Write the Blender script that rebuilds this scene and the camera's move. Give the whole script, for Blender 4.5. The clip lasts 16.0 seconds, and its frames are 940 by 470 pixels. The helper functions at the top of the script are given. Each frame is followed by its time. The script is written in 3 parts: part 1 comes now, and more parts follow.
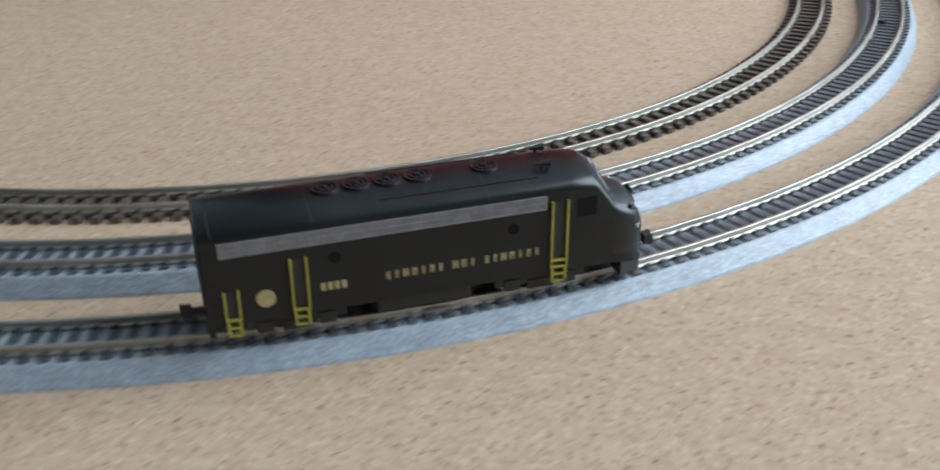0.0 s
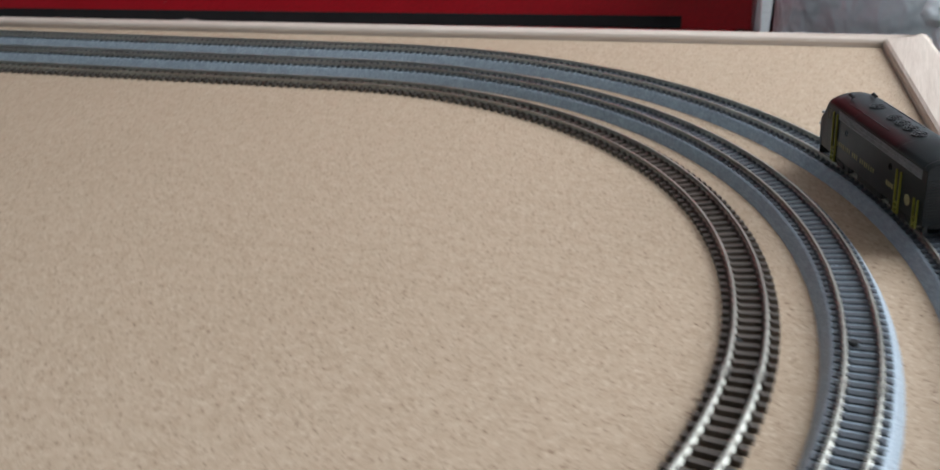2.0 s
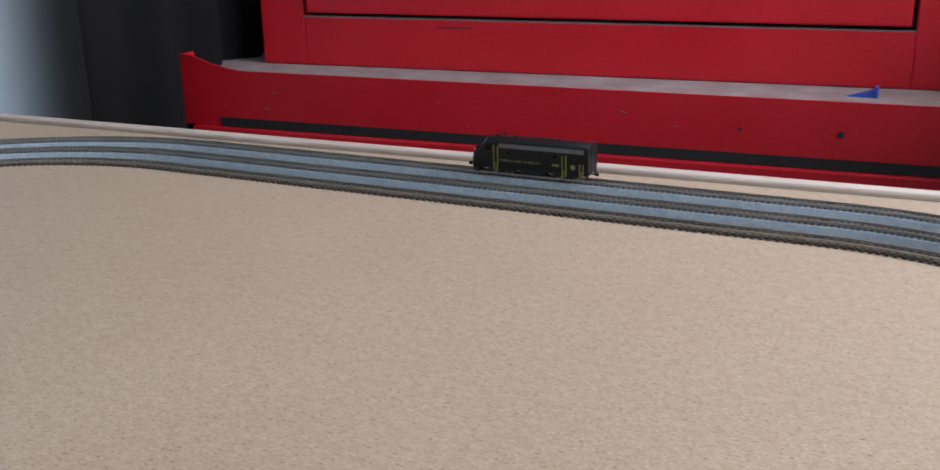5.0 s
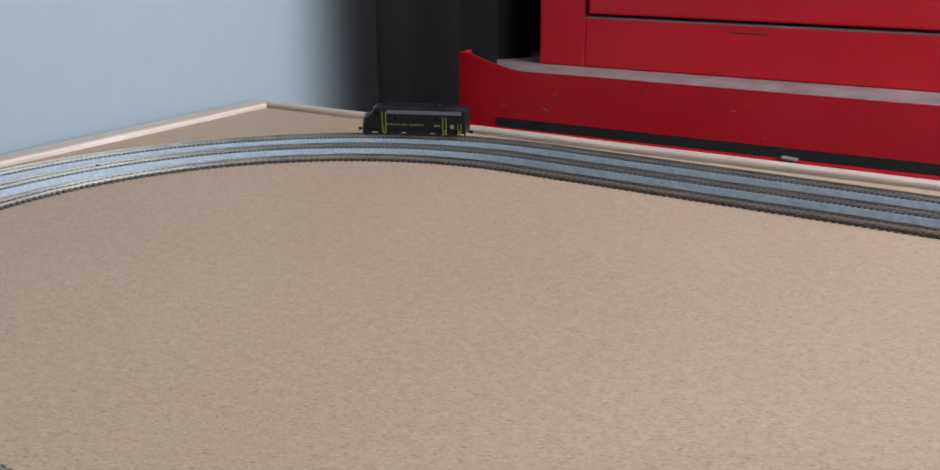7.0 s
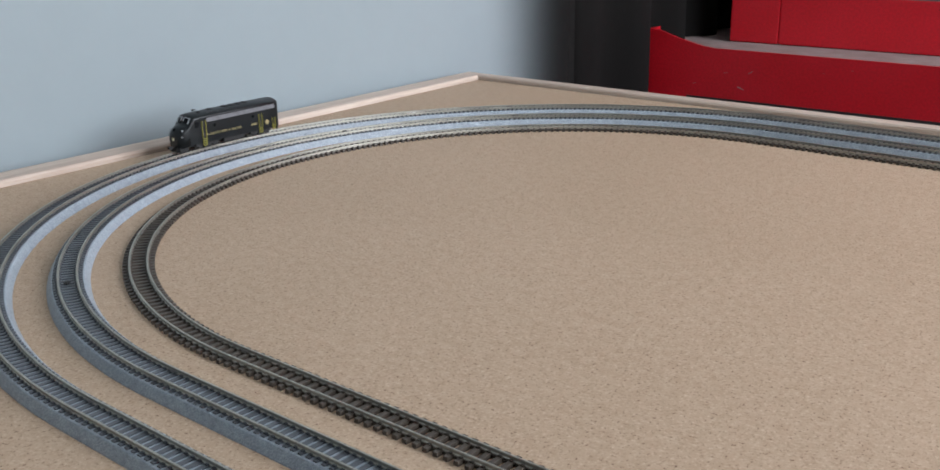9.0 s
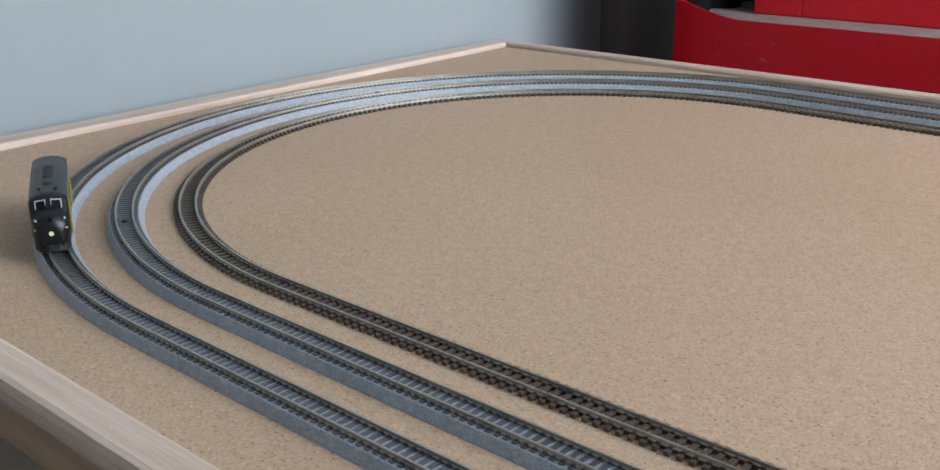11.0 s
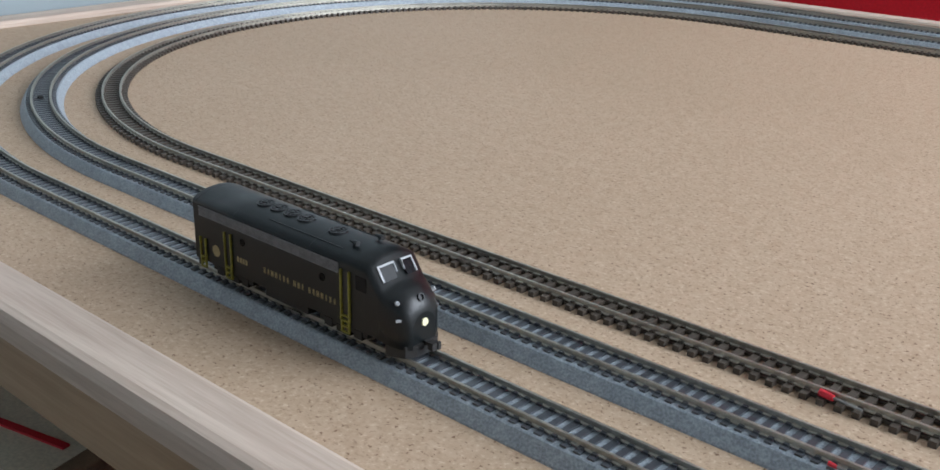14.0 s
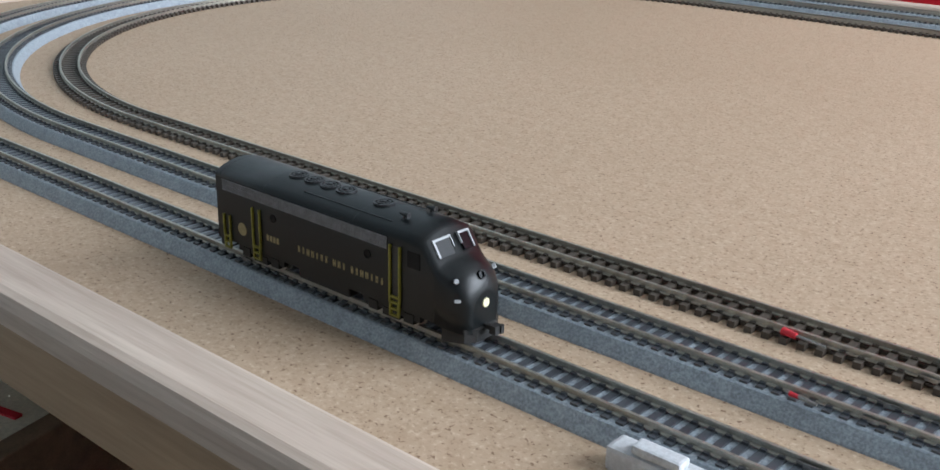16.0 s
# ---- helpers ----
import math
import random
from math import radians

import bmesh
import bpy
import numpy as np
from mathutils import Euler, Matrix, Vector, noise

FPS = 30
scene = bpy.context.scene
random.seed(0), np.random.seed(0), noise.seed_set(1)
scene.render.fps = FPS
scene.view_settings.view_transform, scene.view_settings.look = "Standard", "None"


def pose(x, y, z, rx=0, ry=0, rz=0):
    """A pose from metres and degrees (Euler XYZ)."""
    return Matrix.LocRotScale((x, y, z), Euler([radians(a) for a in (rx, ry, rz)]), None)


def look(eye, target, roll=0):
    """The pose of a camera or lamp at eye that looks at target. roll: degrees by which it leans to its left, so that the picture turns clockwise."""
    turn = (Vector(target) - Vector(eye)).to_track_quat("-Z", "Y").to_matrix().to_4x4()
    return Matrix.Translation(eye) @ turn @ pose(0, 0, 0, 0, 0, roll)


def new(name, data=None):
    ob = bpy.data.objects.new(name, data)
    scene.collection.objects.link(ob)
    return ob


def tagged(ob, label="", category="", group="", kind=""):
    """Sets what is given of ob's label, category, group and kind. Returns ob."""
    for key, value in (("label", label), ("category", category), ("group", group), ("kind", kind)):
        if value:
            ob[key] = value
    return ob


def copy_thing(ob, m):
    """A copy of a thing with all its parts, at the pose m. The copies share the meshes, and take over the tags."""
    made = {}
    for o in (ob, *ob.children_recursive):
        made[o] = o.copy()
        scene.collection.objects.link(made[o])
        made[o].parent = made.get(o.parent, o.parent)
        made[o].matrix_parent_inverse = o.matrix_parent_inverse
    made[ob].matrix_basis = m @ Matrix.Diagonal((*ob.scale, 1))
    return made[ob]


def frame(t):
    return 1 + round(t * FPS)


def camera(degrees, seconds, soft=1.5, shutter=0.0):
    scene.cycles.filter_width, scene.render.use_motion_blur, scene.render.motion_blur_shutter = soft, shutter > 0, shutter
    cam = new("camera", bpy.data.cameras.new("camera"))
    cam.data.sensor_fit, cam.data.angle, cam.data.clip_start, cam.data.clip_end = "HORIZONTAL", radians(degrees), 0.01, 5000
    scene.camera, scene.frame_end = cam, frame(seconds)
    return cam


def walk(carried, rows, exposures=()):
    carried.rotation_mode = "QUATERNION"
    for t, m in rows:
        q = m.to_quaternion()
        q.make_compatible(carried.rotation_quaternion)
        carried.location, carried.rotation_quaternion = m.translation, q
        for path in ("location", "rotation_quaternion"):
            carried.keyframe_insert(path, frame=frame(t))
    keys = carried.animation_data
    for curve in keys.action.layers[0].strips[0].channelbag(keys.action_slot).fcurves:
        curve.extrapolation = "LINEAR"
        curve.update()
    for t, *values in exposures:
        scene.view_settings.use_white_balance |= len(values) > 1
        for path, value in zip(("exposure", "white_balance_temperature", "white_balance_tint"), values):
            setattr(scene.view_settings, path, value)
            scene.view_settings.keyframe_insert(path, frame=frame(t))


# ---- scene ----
# ---- camera ----
cam = camera(47.29, 16.0, soft=1.5, shutter=0.35)
PATH = [
    (0.00, 0.8671, -0.4138, 0.1309, 27.02, -28.11, 0.37),
    (0.20, 0.8828, -0.3894, 0.1359, 26.16, -28.45, 1.54),
    (0.50, 0.9064, -0.3528, 0.1435, 24.87, -28.97, 3.29),
    (1.00, 0.9084, -0.3056, 0.1416, 21.79, -26.85, 3.98),
    (1.50, 0.8919, -0.2981, 0.1434, 21.34, -24.30, 3.87),
    (1.80, 0.8606, -0.2888, 0.1529, 22.94, -23.96, 2.96),
    (2.00, 0.8261, -0.2631, 0.1604, 21.00, -23.30, 3.18),
    (2.20, 0.7817, -0.2683, 0.1510, 16.01, -20.71, 2.28),
    (2.50, 0.7323, -0.3237, 0.1688, 12.27, -19.16, 1.60),
    (3.00, 0.7127, -0.3313, 0.1718, 14.68, -18.71, 1.68),
    (3.50, 0.7023, -0.3622, 0.1856, 17.90, -19.37, 1.15),
    (6.00, 0.5439, -0.4139, 0.2175, 31.00, -16.64, 0.86),
    (6.50, 0.4976, -0.4295, 0.2156, 32.84, -17.18, 0.19),
    (7.00, 0.4707, -0.4499, 0.2127, 35.38, -17.40, 0.80),
    (7.50, 0.4151, -0.4605, 0.2028, 36.83, -17.13, 0.95),
    (8.00, 0.3936, -0.4809, 0.2004, 38.52, -17.02, 1.07),
    (8.50, 0.3770, -0.5068, 0.1994, 40.07, -17.35, 0.96),
    (9.00, 0.3710, -0.5231, 0.1994, 40.57, -18.01, 0.99),
    (11.50, 0.4144, -0.5617, 0.2017, 42.65, -19.46, 0.66),
    (12.00, 0.4098, -0.5569, 0.1845, 42.74, -19.46, 0.80),
    (12.50, 0.3908, -0.5531, 0.1767, 42.42, -19.53, 0.13),
    (13.00, 0.3989, -0.5341, 0.1703, 43.03, -20.20, -0.19),
    (13.50, 0.4008, -0.5378, 0.1603, 42.27, -20.98, -0.79),
    (14.00, 0.4200, -0.5299, 0.1504, 42.26, -21.10, -1.20),
    (14.50, 0.4193, -0.5273, 0.1465, 41.51, -21.53, -1.79),
    (15.00, 0.4216, -0.5298, 0.1553, 40.47, -21.76, -1.02),
    (15.50, 0.4260, -0.5293, 0.1463, 40.62, -21.62, -0.90),
    (16.00, 0.4246, -0.5242, 0.1296, 41.09, -20.73, -1.33),
]
walk(cam, [(t, pose(x, y, z, 90 + p, r, w)) for t, x, y, z, w, p, r in PATH],
     exposures=[(0.0, 0.26, 5950, 9), (0.6, 0.30, 5950, 9), (1.2, 0.20, 6050, 10), (2.0, 0.12, 6150, 10), (3.7, 0.20, 5900, 12), (6.0, 0.55, 6050, 15), (7.2, 0.58, 6250, 15), (9.0, 0.60, 6400, 15), (12.0, 0.62, 6400, 14), (14.0, 0.70, 6250, 13), (16.0, 0.78, 6200, 12)])

# ---- light: daylight from one big window in the right-hand wall, the sky outside ----
world = bpy.data.worlds.new("sky")
scene.world = world
world.use_nodes = True
wn = world.node_tree.nodes
sky = wn.new("ShaderNodeTexSky")
sky.sky_type, sky.sun_disc = "NISHITA", False
sky.sun_elevation, sky.sun_rotation = radians(35), radians(200)
world.node_tree.links.new(sky.outputs[0], wn["Background"].inputs[0])
wn["Background"].inputs[1].default_value = 0.12


def window_lamp(name, m, sx, sy, power, colour):
    data = bpy.data.lights.new(name, "AREA")
    data.shape, data.size, data.size_y, data.energy, data.color = "RECTANGLE", sx, sy, power, colour
    ob = new(name, data)
    ob.matrix_world = m
    return ob


window_lamp("window_daylight_east", look((1.945, 0.72, 0.86), (0.0, 0.80, 0.0)), 1.75, 1.4, 66, (0.90, 0.96, 1.0))

# ---- materials ----


def material(name):
    m = bpy.data.materials.new(name)
    m.use_nodes = True
    n = m.node_tree.nodes
    return m, n, m.node_tree.links, n["Principled BSDF"]


def coords(n, l, scale=(1, 1, 1)):
    tc, mp = n.new("ShaderNodeTexCoord"), n.new("ShaderNodeMapping")
    mp.inputs["Scale"].default_value = scale
    l.new(tc.outputs["Object"], mp.inputs[0])
    return mp.outputs[0]


def noise_tex(n, l, co, scale, detail=3.0, rough=0.6):
    t = n.new("ShaderNodeTexNoise")
    t.inputs["Scale"].default_value, t.inputs["Detail"].default_value, t.inputs["Roughness"].default_value = scale, detail, rough
    l.new(co, t.inputs["Vector"])
    return t.outputs["Fac"]


def ramp(n, l, fac, stops):
    r = n.new("ShaderNodeValToRGB")
    e = r.color_ramp.elements
    while len(e) < len(stops):
        e.new(0.5)
    for el, (p, c) in zip(e, stops):
        el.position, el.color = p, (*c, 1)
    l.new(fac, r.inputs[0])
    return r.outputs[0]


def mix(n, l, a, b, fac=0.5, mode="MIX"):
    m = n.new("ShaderNodeMix")
    m.data_type, m.blend_type = "RGBA", mode
    for sock, v in ((m.inputs["Factor"], fac), (m.inputs["A"], a), (m.inputs["B"], b)):
        if isinstance(v, (int, float)):
            sock.default_value = v
        elif isinstance(v, tuple):
            sock.default_value = (*v, 1)
        else:
            l.new(v, sock)
    return m.outputs["Result"]


def bump(n, l, bsdf, fac, strength, distance):
    b = n.new("ShaderNodeBump")
    b.inputs["Strength"].default_value, b.inputs["Distance"].default_value = strength, distance
    l.new(fac, b.inputs["Height"])
    l.new(b.outputs[0], bsdf.inputs["Normal"])


def worn(name, c1, c2, rough=0.5, metal=0.0, scale=120.0, fine=900.0, depth=0.0002, strength=0.3, vary=0.0, spec=0.5, grey=0.82):
    """A two-scale surface: broad stains between two colours, a fine grain, and relief."""
    m, n, l, b = material(name)
    co = coords(n, l)
    broad, grain = noise_tex(n, l, co, scale), noise_tex(n, l, co, fine, 2.0)
    col = ramp(n, l, broad, [(0.3, c1), (0.7, c2)])
    dark = ramp(n, l, grain, [(0.35, (grey, grey, grey)), (0.65, (1.0, 1.0, 1.0))])
    col = mix(n, l, col, dark, 1.0, "MULTIPLY")
    if vary:
        oi = n.new("ShaderNodeObjectInfo")
        col = mix(n, l, col, ramp(n, l, oi.outputs["Random"], [(0.0, (1 - vary,) * 3), (1.0, (1.0, 1.0, 1.0))]), 1.0, "MULTIPLY")
    l.new(col, b.inputs["Base Color"])
    rr = n.new("ShaderNodeMapRange")
    rr.inputs["To Min"].default_value, rr.inputs["To Max"].default_value = max(rough - 0.08, 0.02), min(rough + 0.1, 1)
    l.new(broad, rr.inputs[0])
    l.new(rr.outputs[0], b.inputs["Roughness"])
    b.inputs["Metallic"].default_value = metal
    b.inputs["Specular IOR Level"].default_value = spec
    if strength:
        bump(n, l, b, grain, strength, depth)
    return m


def cork_board():
    m, n, l, b = material("cork_board")
    co = coords(n, l)
    wide = noise_tex(n, l, co, 5.0, 4.0)
    mid = noise_tex(n, l, co, 170.0, 3.0, 0.65)
    fleck = noise_tex(n, l, co, 640.0, 2.0, 0.65)
    dots = noise_tex(n, l, co, 560.0, 2.0, 0.7)
    col = ramp(n, l, mid, [(0.28, (0.385, 0.277, 0.186)), (0.52, (0.428, 0.315, 0.218)), (0.75, (0.465, 0.350, 0.248))])
    col = mix(n, l, col, ramp(n, l, wide, [(0.3, (0.93, 0.92, 0.90)), (0.7, (1.0, 1.0, 1.0))]), 1.0, "MULTIPLY")
    col = mix(n, l, col, ramp(n, l, fleck, [(0.31, (0.50, 0.43, 0.38)), (0.43, (1.0, 1.0, 1.0))]), 0.5, "MULTIPLY")
    light = ramp(n, l, fleck, [(0.56, (0.0, 0.0, 0.0)), (0.68, (0.45, 0.45, 0.45))])
    col = mix(n, l, col, (0.62, 0.49, 0.36), light)
    col = mix(n, l, col, ramp(n, l, dots, [(0.33, (0.36, 0.27, 0.22)), (0.40, (1.0, 1.0, 1.0))]), 0.85, "MULTIPLY")
    l.new(col, b.inputs["Base Color"])
    b.inputs["Roughness"].default_value = 0.65
    b.inputs["Specular IOR Level"].default_value = 0.32
    bump(n, l, b, fleck, 0.22, 0.0003)
    return m


def timber(name, along, c1, c2, rough=0.55):
    m, n, l, b = material(name)
    s = (3.0, 60.0, 60.0) if along == "x" else (60.0, 3.0, 60.0)
    grain = noise_tex(n, l, coords(n, l, s), 1.6, 5.0, 0.65)
    fine = noise_tex(n, l, coords(n, l, tuple(v * 8 for v in s)), 1.5, 2.0)
    col = ramp(n, l, grain, [(0.30, c1), (0.5, tuple((a + d) / 2 for a, d in zip(c1, c2))), (0.68, c2)])
    col = mix(n, l, col, ramp(n, l, fine, [(0.3, (0.86, 0.84, 0.82)), (0.6, (1.0, 1.0, 1.0))]), 1.0, "MULTIPLY")
    l.new(col, b.inputs["Base Color"])
    b.inputs["Roughness"].default_value = rough
    bump(n, l, b, fine, 0.25, 0.0003)
    return m


M = {
    "cork": cork_board(),
    "wood_x": timber("pale_timber_x", "x", (0.43, 0.335, 0.27), (0.62, 0.525, 0.44)),
    "wood_y": timber("pale_timber_y", "y", (0.43, 0.335, 0.27), (0.62, 0.525, 0.44)),
    "leg": timber("table_leg_timber", "x", (0.30, 0.20, 0.12), (0.42, 0.30, 0.19)),
    "chip": worn("white_filler", (0.78, 0.77, 0.74), (0.85, 0.84, 0.82), 0.7),
    "ballast": worn("grey_moulded_ballast", (0.27, 0.315, 0.355), (0.37, 0.425, 0.47), 0.40, 0, 260, 1300, 0.0004, 0.5, 0.0, 0.5, 0.62),
    "tie_grey": worn("dark_plastic_sleeper", (0.050, 0.056, 0.066), (0.085, 0.094, 0.108), 0.30, 0, 300, 1500, 0.0002, 0.2, 0.3, 0.85),
    "tie_brown": worn("brown_plastic_sleeper", (0.060, 0.047, 0.038), (0.100, 0.080, 0.062), 0.5, 0, 300, 1500, 0.0002, 0.3, 0.25),
    "rail": worn("nickel_silver_rail", (0.46, 0.44, 0.385), (0.58, 0.56, 0.49), 0.47, 1.0, 60, 900, 0.0001, 0.15),
    "joint": worn("steel_rail_joiner", (0.30, 0.29, 0.27), (0.45, 0.44, 0.42), 0.4, 1.0),
    "black": worn("satin_black_shell", (0.0042, 0.0058, 0.0064), (0.0062, 0.0082, 0.0090), 0.34, 0, 90, 1200, 0.0001, 0.08, 0.0, 0.36),
    "under": worn("dull_black_running_gear", (0.007, 0.007, 0.007), (0.015, 0.014, 0.013), 0.6, 0, 300, 1500, 0.0002, 0.3),
    "grille": worn("grey_grille", (0.17, 0.17, 0.18), (0.27, 0.27, 0.285), 0.45, 0.4, 300, 1500),
    "fan": worn("dark_fan_metal", (0.008, 0.008, 0.009), (0.02, 0.02, 0.021), 0.35),
    "yellow": worn("yellow_handrail_paint", (0.21, 0.195, 0.025), (0.28, 0.26, 0.035), 0.45),
    "gold": worn("dull_gold_lettering", (0.27, 0.22, 0.10), (0.34, 0.28, 0.13), 0.5),
    "cream": worn("pale_cream_disc", (0.72, 0.68, 0.42), (0.82, 0.78, 0.52), 0.4),
    "silver": worn("silver_window_trim", (0.30, 0.315, 0.33), (0.38, 0.395, 0.41), 0.45, 0.0),
    "pane": worn("dark_cab_glass", (0.006, 0.007, 0.008), (0.010, 0.011, 0.013), 0.12, 0, 60, 900, 0, 0, 0.0, 0.10),
    "wheel": worn("steel_wheel", (0.35, 0.34, 0.32), (0.5, 0.49, 0.46), 0.3, 1.0),
    "red": worn("red_enamel", (0.52, 0.006, 0.014), (0.58, 0.009, 0.020), 0.36, 0, 12, 300, 0.0001, 0.05),
    "dust": worn("dusty_red_ledge", (0.24, 0.17, 0.16), (0.36, 0.29, 0.27), 0.85, 0, 25, 500, 0.0003, 0.3),
    "dark": worn("dark_steel_gap_shade", (0.012, 0.010, 0.010), (0.02, 0.018, 0.018), 0.7),
    "wall": worn("pale_blue_grey_wall", (0.248, 0.293, 0.306), (0.258, 0.303, 0.316), 0.7, 0, 0.8, 40, 0.0, 0.0, 0.0, 0.4, 0.985),
    "room": worn("off_white_plaster", (0.66, 0.66, 0.65), (0.74, 0.74, 0.72), 0.8, 0, 1.5, 160, 0.0006, 0.12),
    # near-black colour of the sheet that stands in for shade by the chest
    "dim": worn("dark_brown_shade", (0.005, 0.0044, 0.004), (0.009, 0.008, 0.0072), 0.9, 0, 6, 300, 0.0002, 0.3, 0.0, 0.2),
    "band": worn("grey_blue_cloth", (0.085, 0.095, 0.10), (0.10, 0.11, 0.115), 0.9, 0, 6, 300),
    "floor": worn("brown_floor", (0.10, 0.075, 0.055), (0.15, 0.115, 0.085), 0.6, 0, 4, 200),
    "carton": worn("cream_card", (0.70, 0.64, 0.50), (0.80, 0.74, 0.60), 0.75, 0, 20, 500),
    "brown_card": worn("brown_card_edge", (0.20, 0.13, 0.08), (0.28, 0.19, 0.12), 0.75),
    "red_plastic": worn("red_plastic", (0.55, 0.02, 0.03), (0.62, 0.03, 0.05), 0.35),
    "grey_plastic": worn("pale_grey_plastic", (0.50, 0.52, 0.54), (0.60, 0.62, 0.64), 0.5),
    "blue": worn("blue_plastic", (0.02, 0.07, 0.38), (0.03, 0.10, 0.46), 0.4),
    "cyan": worn("cyan_print_card", (0.02, 0.36, 0.66), (0.04, 0.42, 0.72), 0.5),
    "white": worn("white_card", (0.62, 0.64, 0.66), (0.72, 0.74, 0.76), 0.6),
    "bag": worn("black_bag", (0.012, 0.013, 0.016), (0.022, 0.022, 0.026), 0.45, 0, 20, 200),
}


def bubble_film():
    m, n, l, b = material("bubble_wrap_film")
    co = coords(n, l)
    f = noise_tex(n, l, co, 14.0, 3.0)
    l.new(ramp(n, l, f, [(0.3, (0.70, 0.74, 0.78)), (0.7, (0.90, 0.93, 0.95))]), b.inputs["Base Color"])
    b.inputs["Roughness"].default_value = 0.24
    b.inputs["Specular IOR Level"].default_value = 0.8
    b.inputs["Subsurface Weight"].default_value = 0.5
    b.inputs["Subsurface Radius"].default_value = (0.06, 0.06, 0.06)
    b.inputs["Subsurface Scale"].default_value = 1.0
    bump(n, l, b, noise_tex(n, l, co, 32.0, 2.0), 0.9, 0.02)
    return m


M["film"] = bubble_film()


def fading_shade():
    """Dark see-through sheet whose alpha rises along y, standing in for soft shade."""
    m, n, l, b = material("dark_fading_shade")
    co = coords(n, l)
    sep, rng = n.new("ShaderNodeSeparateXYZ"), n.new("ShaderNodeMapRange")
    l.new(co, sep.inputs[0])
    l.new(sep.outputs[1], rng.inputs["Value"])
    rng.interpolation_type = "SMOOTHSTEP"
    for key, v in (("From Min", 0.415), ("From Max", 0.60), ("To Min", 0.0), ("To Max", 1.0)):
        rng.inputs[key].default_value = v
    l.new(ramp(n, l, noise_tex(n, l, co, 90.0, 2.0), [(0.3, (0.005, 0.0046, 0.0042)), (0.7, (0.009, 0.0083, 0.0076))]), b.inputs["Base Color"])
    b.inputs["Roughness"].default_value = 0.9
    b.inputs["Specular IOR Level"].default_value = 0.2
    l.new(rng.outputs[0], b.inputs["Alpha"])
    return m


M["shade_fade"] = fading_shade()

# ---- mesh helpers ----


def part(name, bm, mat, parent=None, label="", smooth=False):
    me = bpy.data.meshes.new(name)
    bm.normal_update()
    bm.to_mesh(me)
    bm.free()
    me.materials.append(mat)
    if smooth:
        for p in me.polygons:
            p.use_smooth = True
    ob = new(name, me)
    if parent:
        ob.parent = parent
    if label:
        tagged(ob, label)
    return ob


def shared(name, me, parent, m):
    ob = new(name, me)
    ob.parent = parent
    ob.matrix_basis = m
    return ob


def box(bm, x0, x1, y0, y1, z0, z1, bevel=0.0):
    vs = [bm.verts.new(p) for p in ((x0, y0, z0), (x1, y0, z0), (x1, y1, z0), (x0, y1, z0), (x0, y0, z1), (x1, y0, z1), (x1, y1, z1), (x0, y1, z1))]
    fs = [bm.faces.new([vs[i] for i in q]) for q in ((0, 3, 2, 1), (4, 5, 6, 7), (0, 1, 5, 4), (1, 2, 6, 5), (2, 3, 7, 6), (3, 0, 4, 7))]
    if bevel:
        es = list({e for f in fs for e in f.edges})
        bmesh.ops.bevel(bm, geom=es, offset=bevel, segments=2, affect="EDGES", profile=0.6)
    return bm


def boxes(*specs, bevel=0.0):
    bm = bmesh.new()
    for s in specs:
        box(bm, *s, bevel=bevel)
    return bm


def cyl(bm, r0, r1, z0, z1, n=20, m=None):
    a = [bm.verts.new((r0 * math.cos(i * math.tau / n), r0 * math.sin(i * math.tau / n), z0)) for i in range(n)]
    b = [bm.verts.new((r1 * math.cos(i * math.tau / n), r1 * math.sin(i * math.tau / n), z1)) for i in range(n)]
    for i in range(n):
        bm.faces.new((a[i], a[(i + 1) % n], b[(i + 1) % n], b[i]))
    bm.faces.new(a[::-1])
    bm.faces.new(b)
    if m is not None:
        bmesh.ops.transform(bm, matrix=m, verts=a + b)
    return bm


def ring(bm, r_out, r_in, z0, z1, n=24):
    def loop(r, z):
        return [bm.verts.new((r * math.cos(i * math.tau / n), r * math.sin(i * math.tau / n), z)) for i in range(n)]
    ls = [loop(r_out, z0), loop(r_out, z1), loop(r_in, z1), loop(r_in, z0)]
    for k in range(4):
        a, b = ls[k], ls[(k + 1) % 4]
        for i in range(n):
            bm.faces.new((a[i], a[(i + 1) % n], b[(i + 1) % n], b[i]))
    return bm


def sweep(profile, path, closed_ends=True):
    """A closed profile of (outward, up) carried along a path of (x, y, nx, ny)."""
    bm = bmesh.new()
    rows = [[bm.verts.new((x + o * nx, y + o * ny, z)) for o, z in profile] for x, y, nx, ny in path]
    k = len(profile)
    for a, b in zip(rows, rows[1:]):
        for i in range(k):
            bm.faces.new((a[i], a[(i + 1) % k], b[(i + 1) % k], b[i]))
    if closed_ends:
        bm.faces.new(rows[0][::-1])
        bm.faces.new(rows[-1])
    bmesh.ops.recalc_face_normals(bm, faces=bm.faces[:])
    return bm


# ---- plan ----
SPAN = 0.5300           # between the centres of the two end curves
RADII = (0.2624, 0.2948, 0.3334)
SHIFT = ((0.0035, 0.0033), (0.0026, -0.0010), (0.0, 0.0))   # how far each oval lies off the outer one
GAUGE = 0.0097
FRAME_H = 0.0049

# edges of the board: back, left, right, near, each a point and a slope in degrees
def cross(p, a, q, b):
    """Where the line through p along the angle a meets the one through q along b."""
    da, db = Vector((math.cos(a), math.sin(a))), Vector((math.cos(b), math.sin(b)))
    p, q = Vector(p), Vector(q)
    k = ((q - p).x * db.y - (q - p).y * db.x) / (da.x * db.y - da.y * db.x)
    return p + da * k


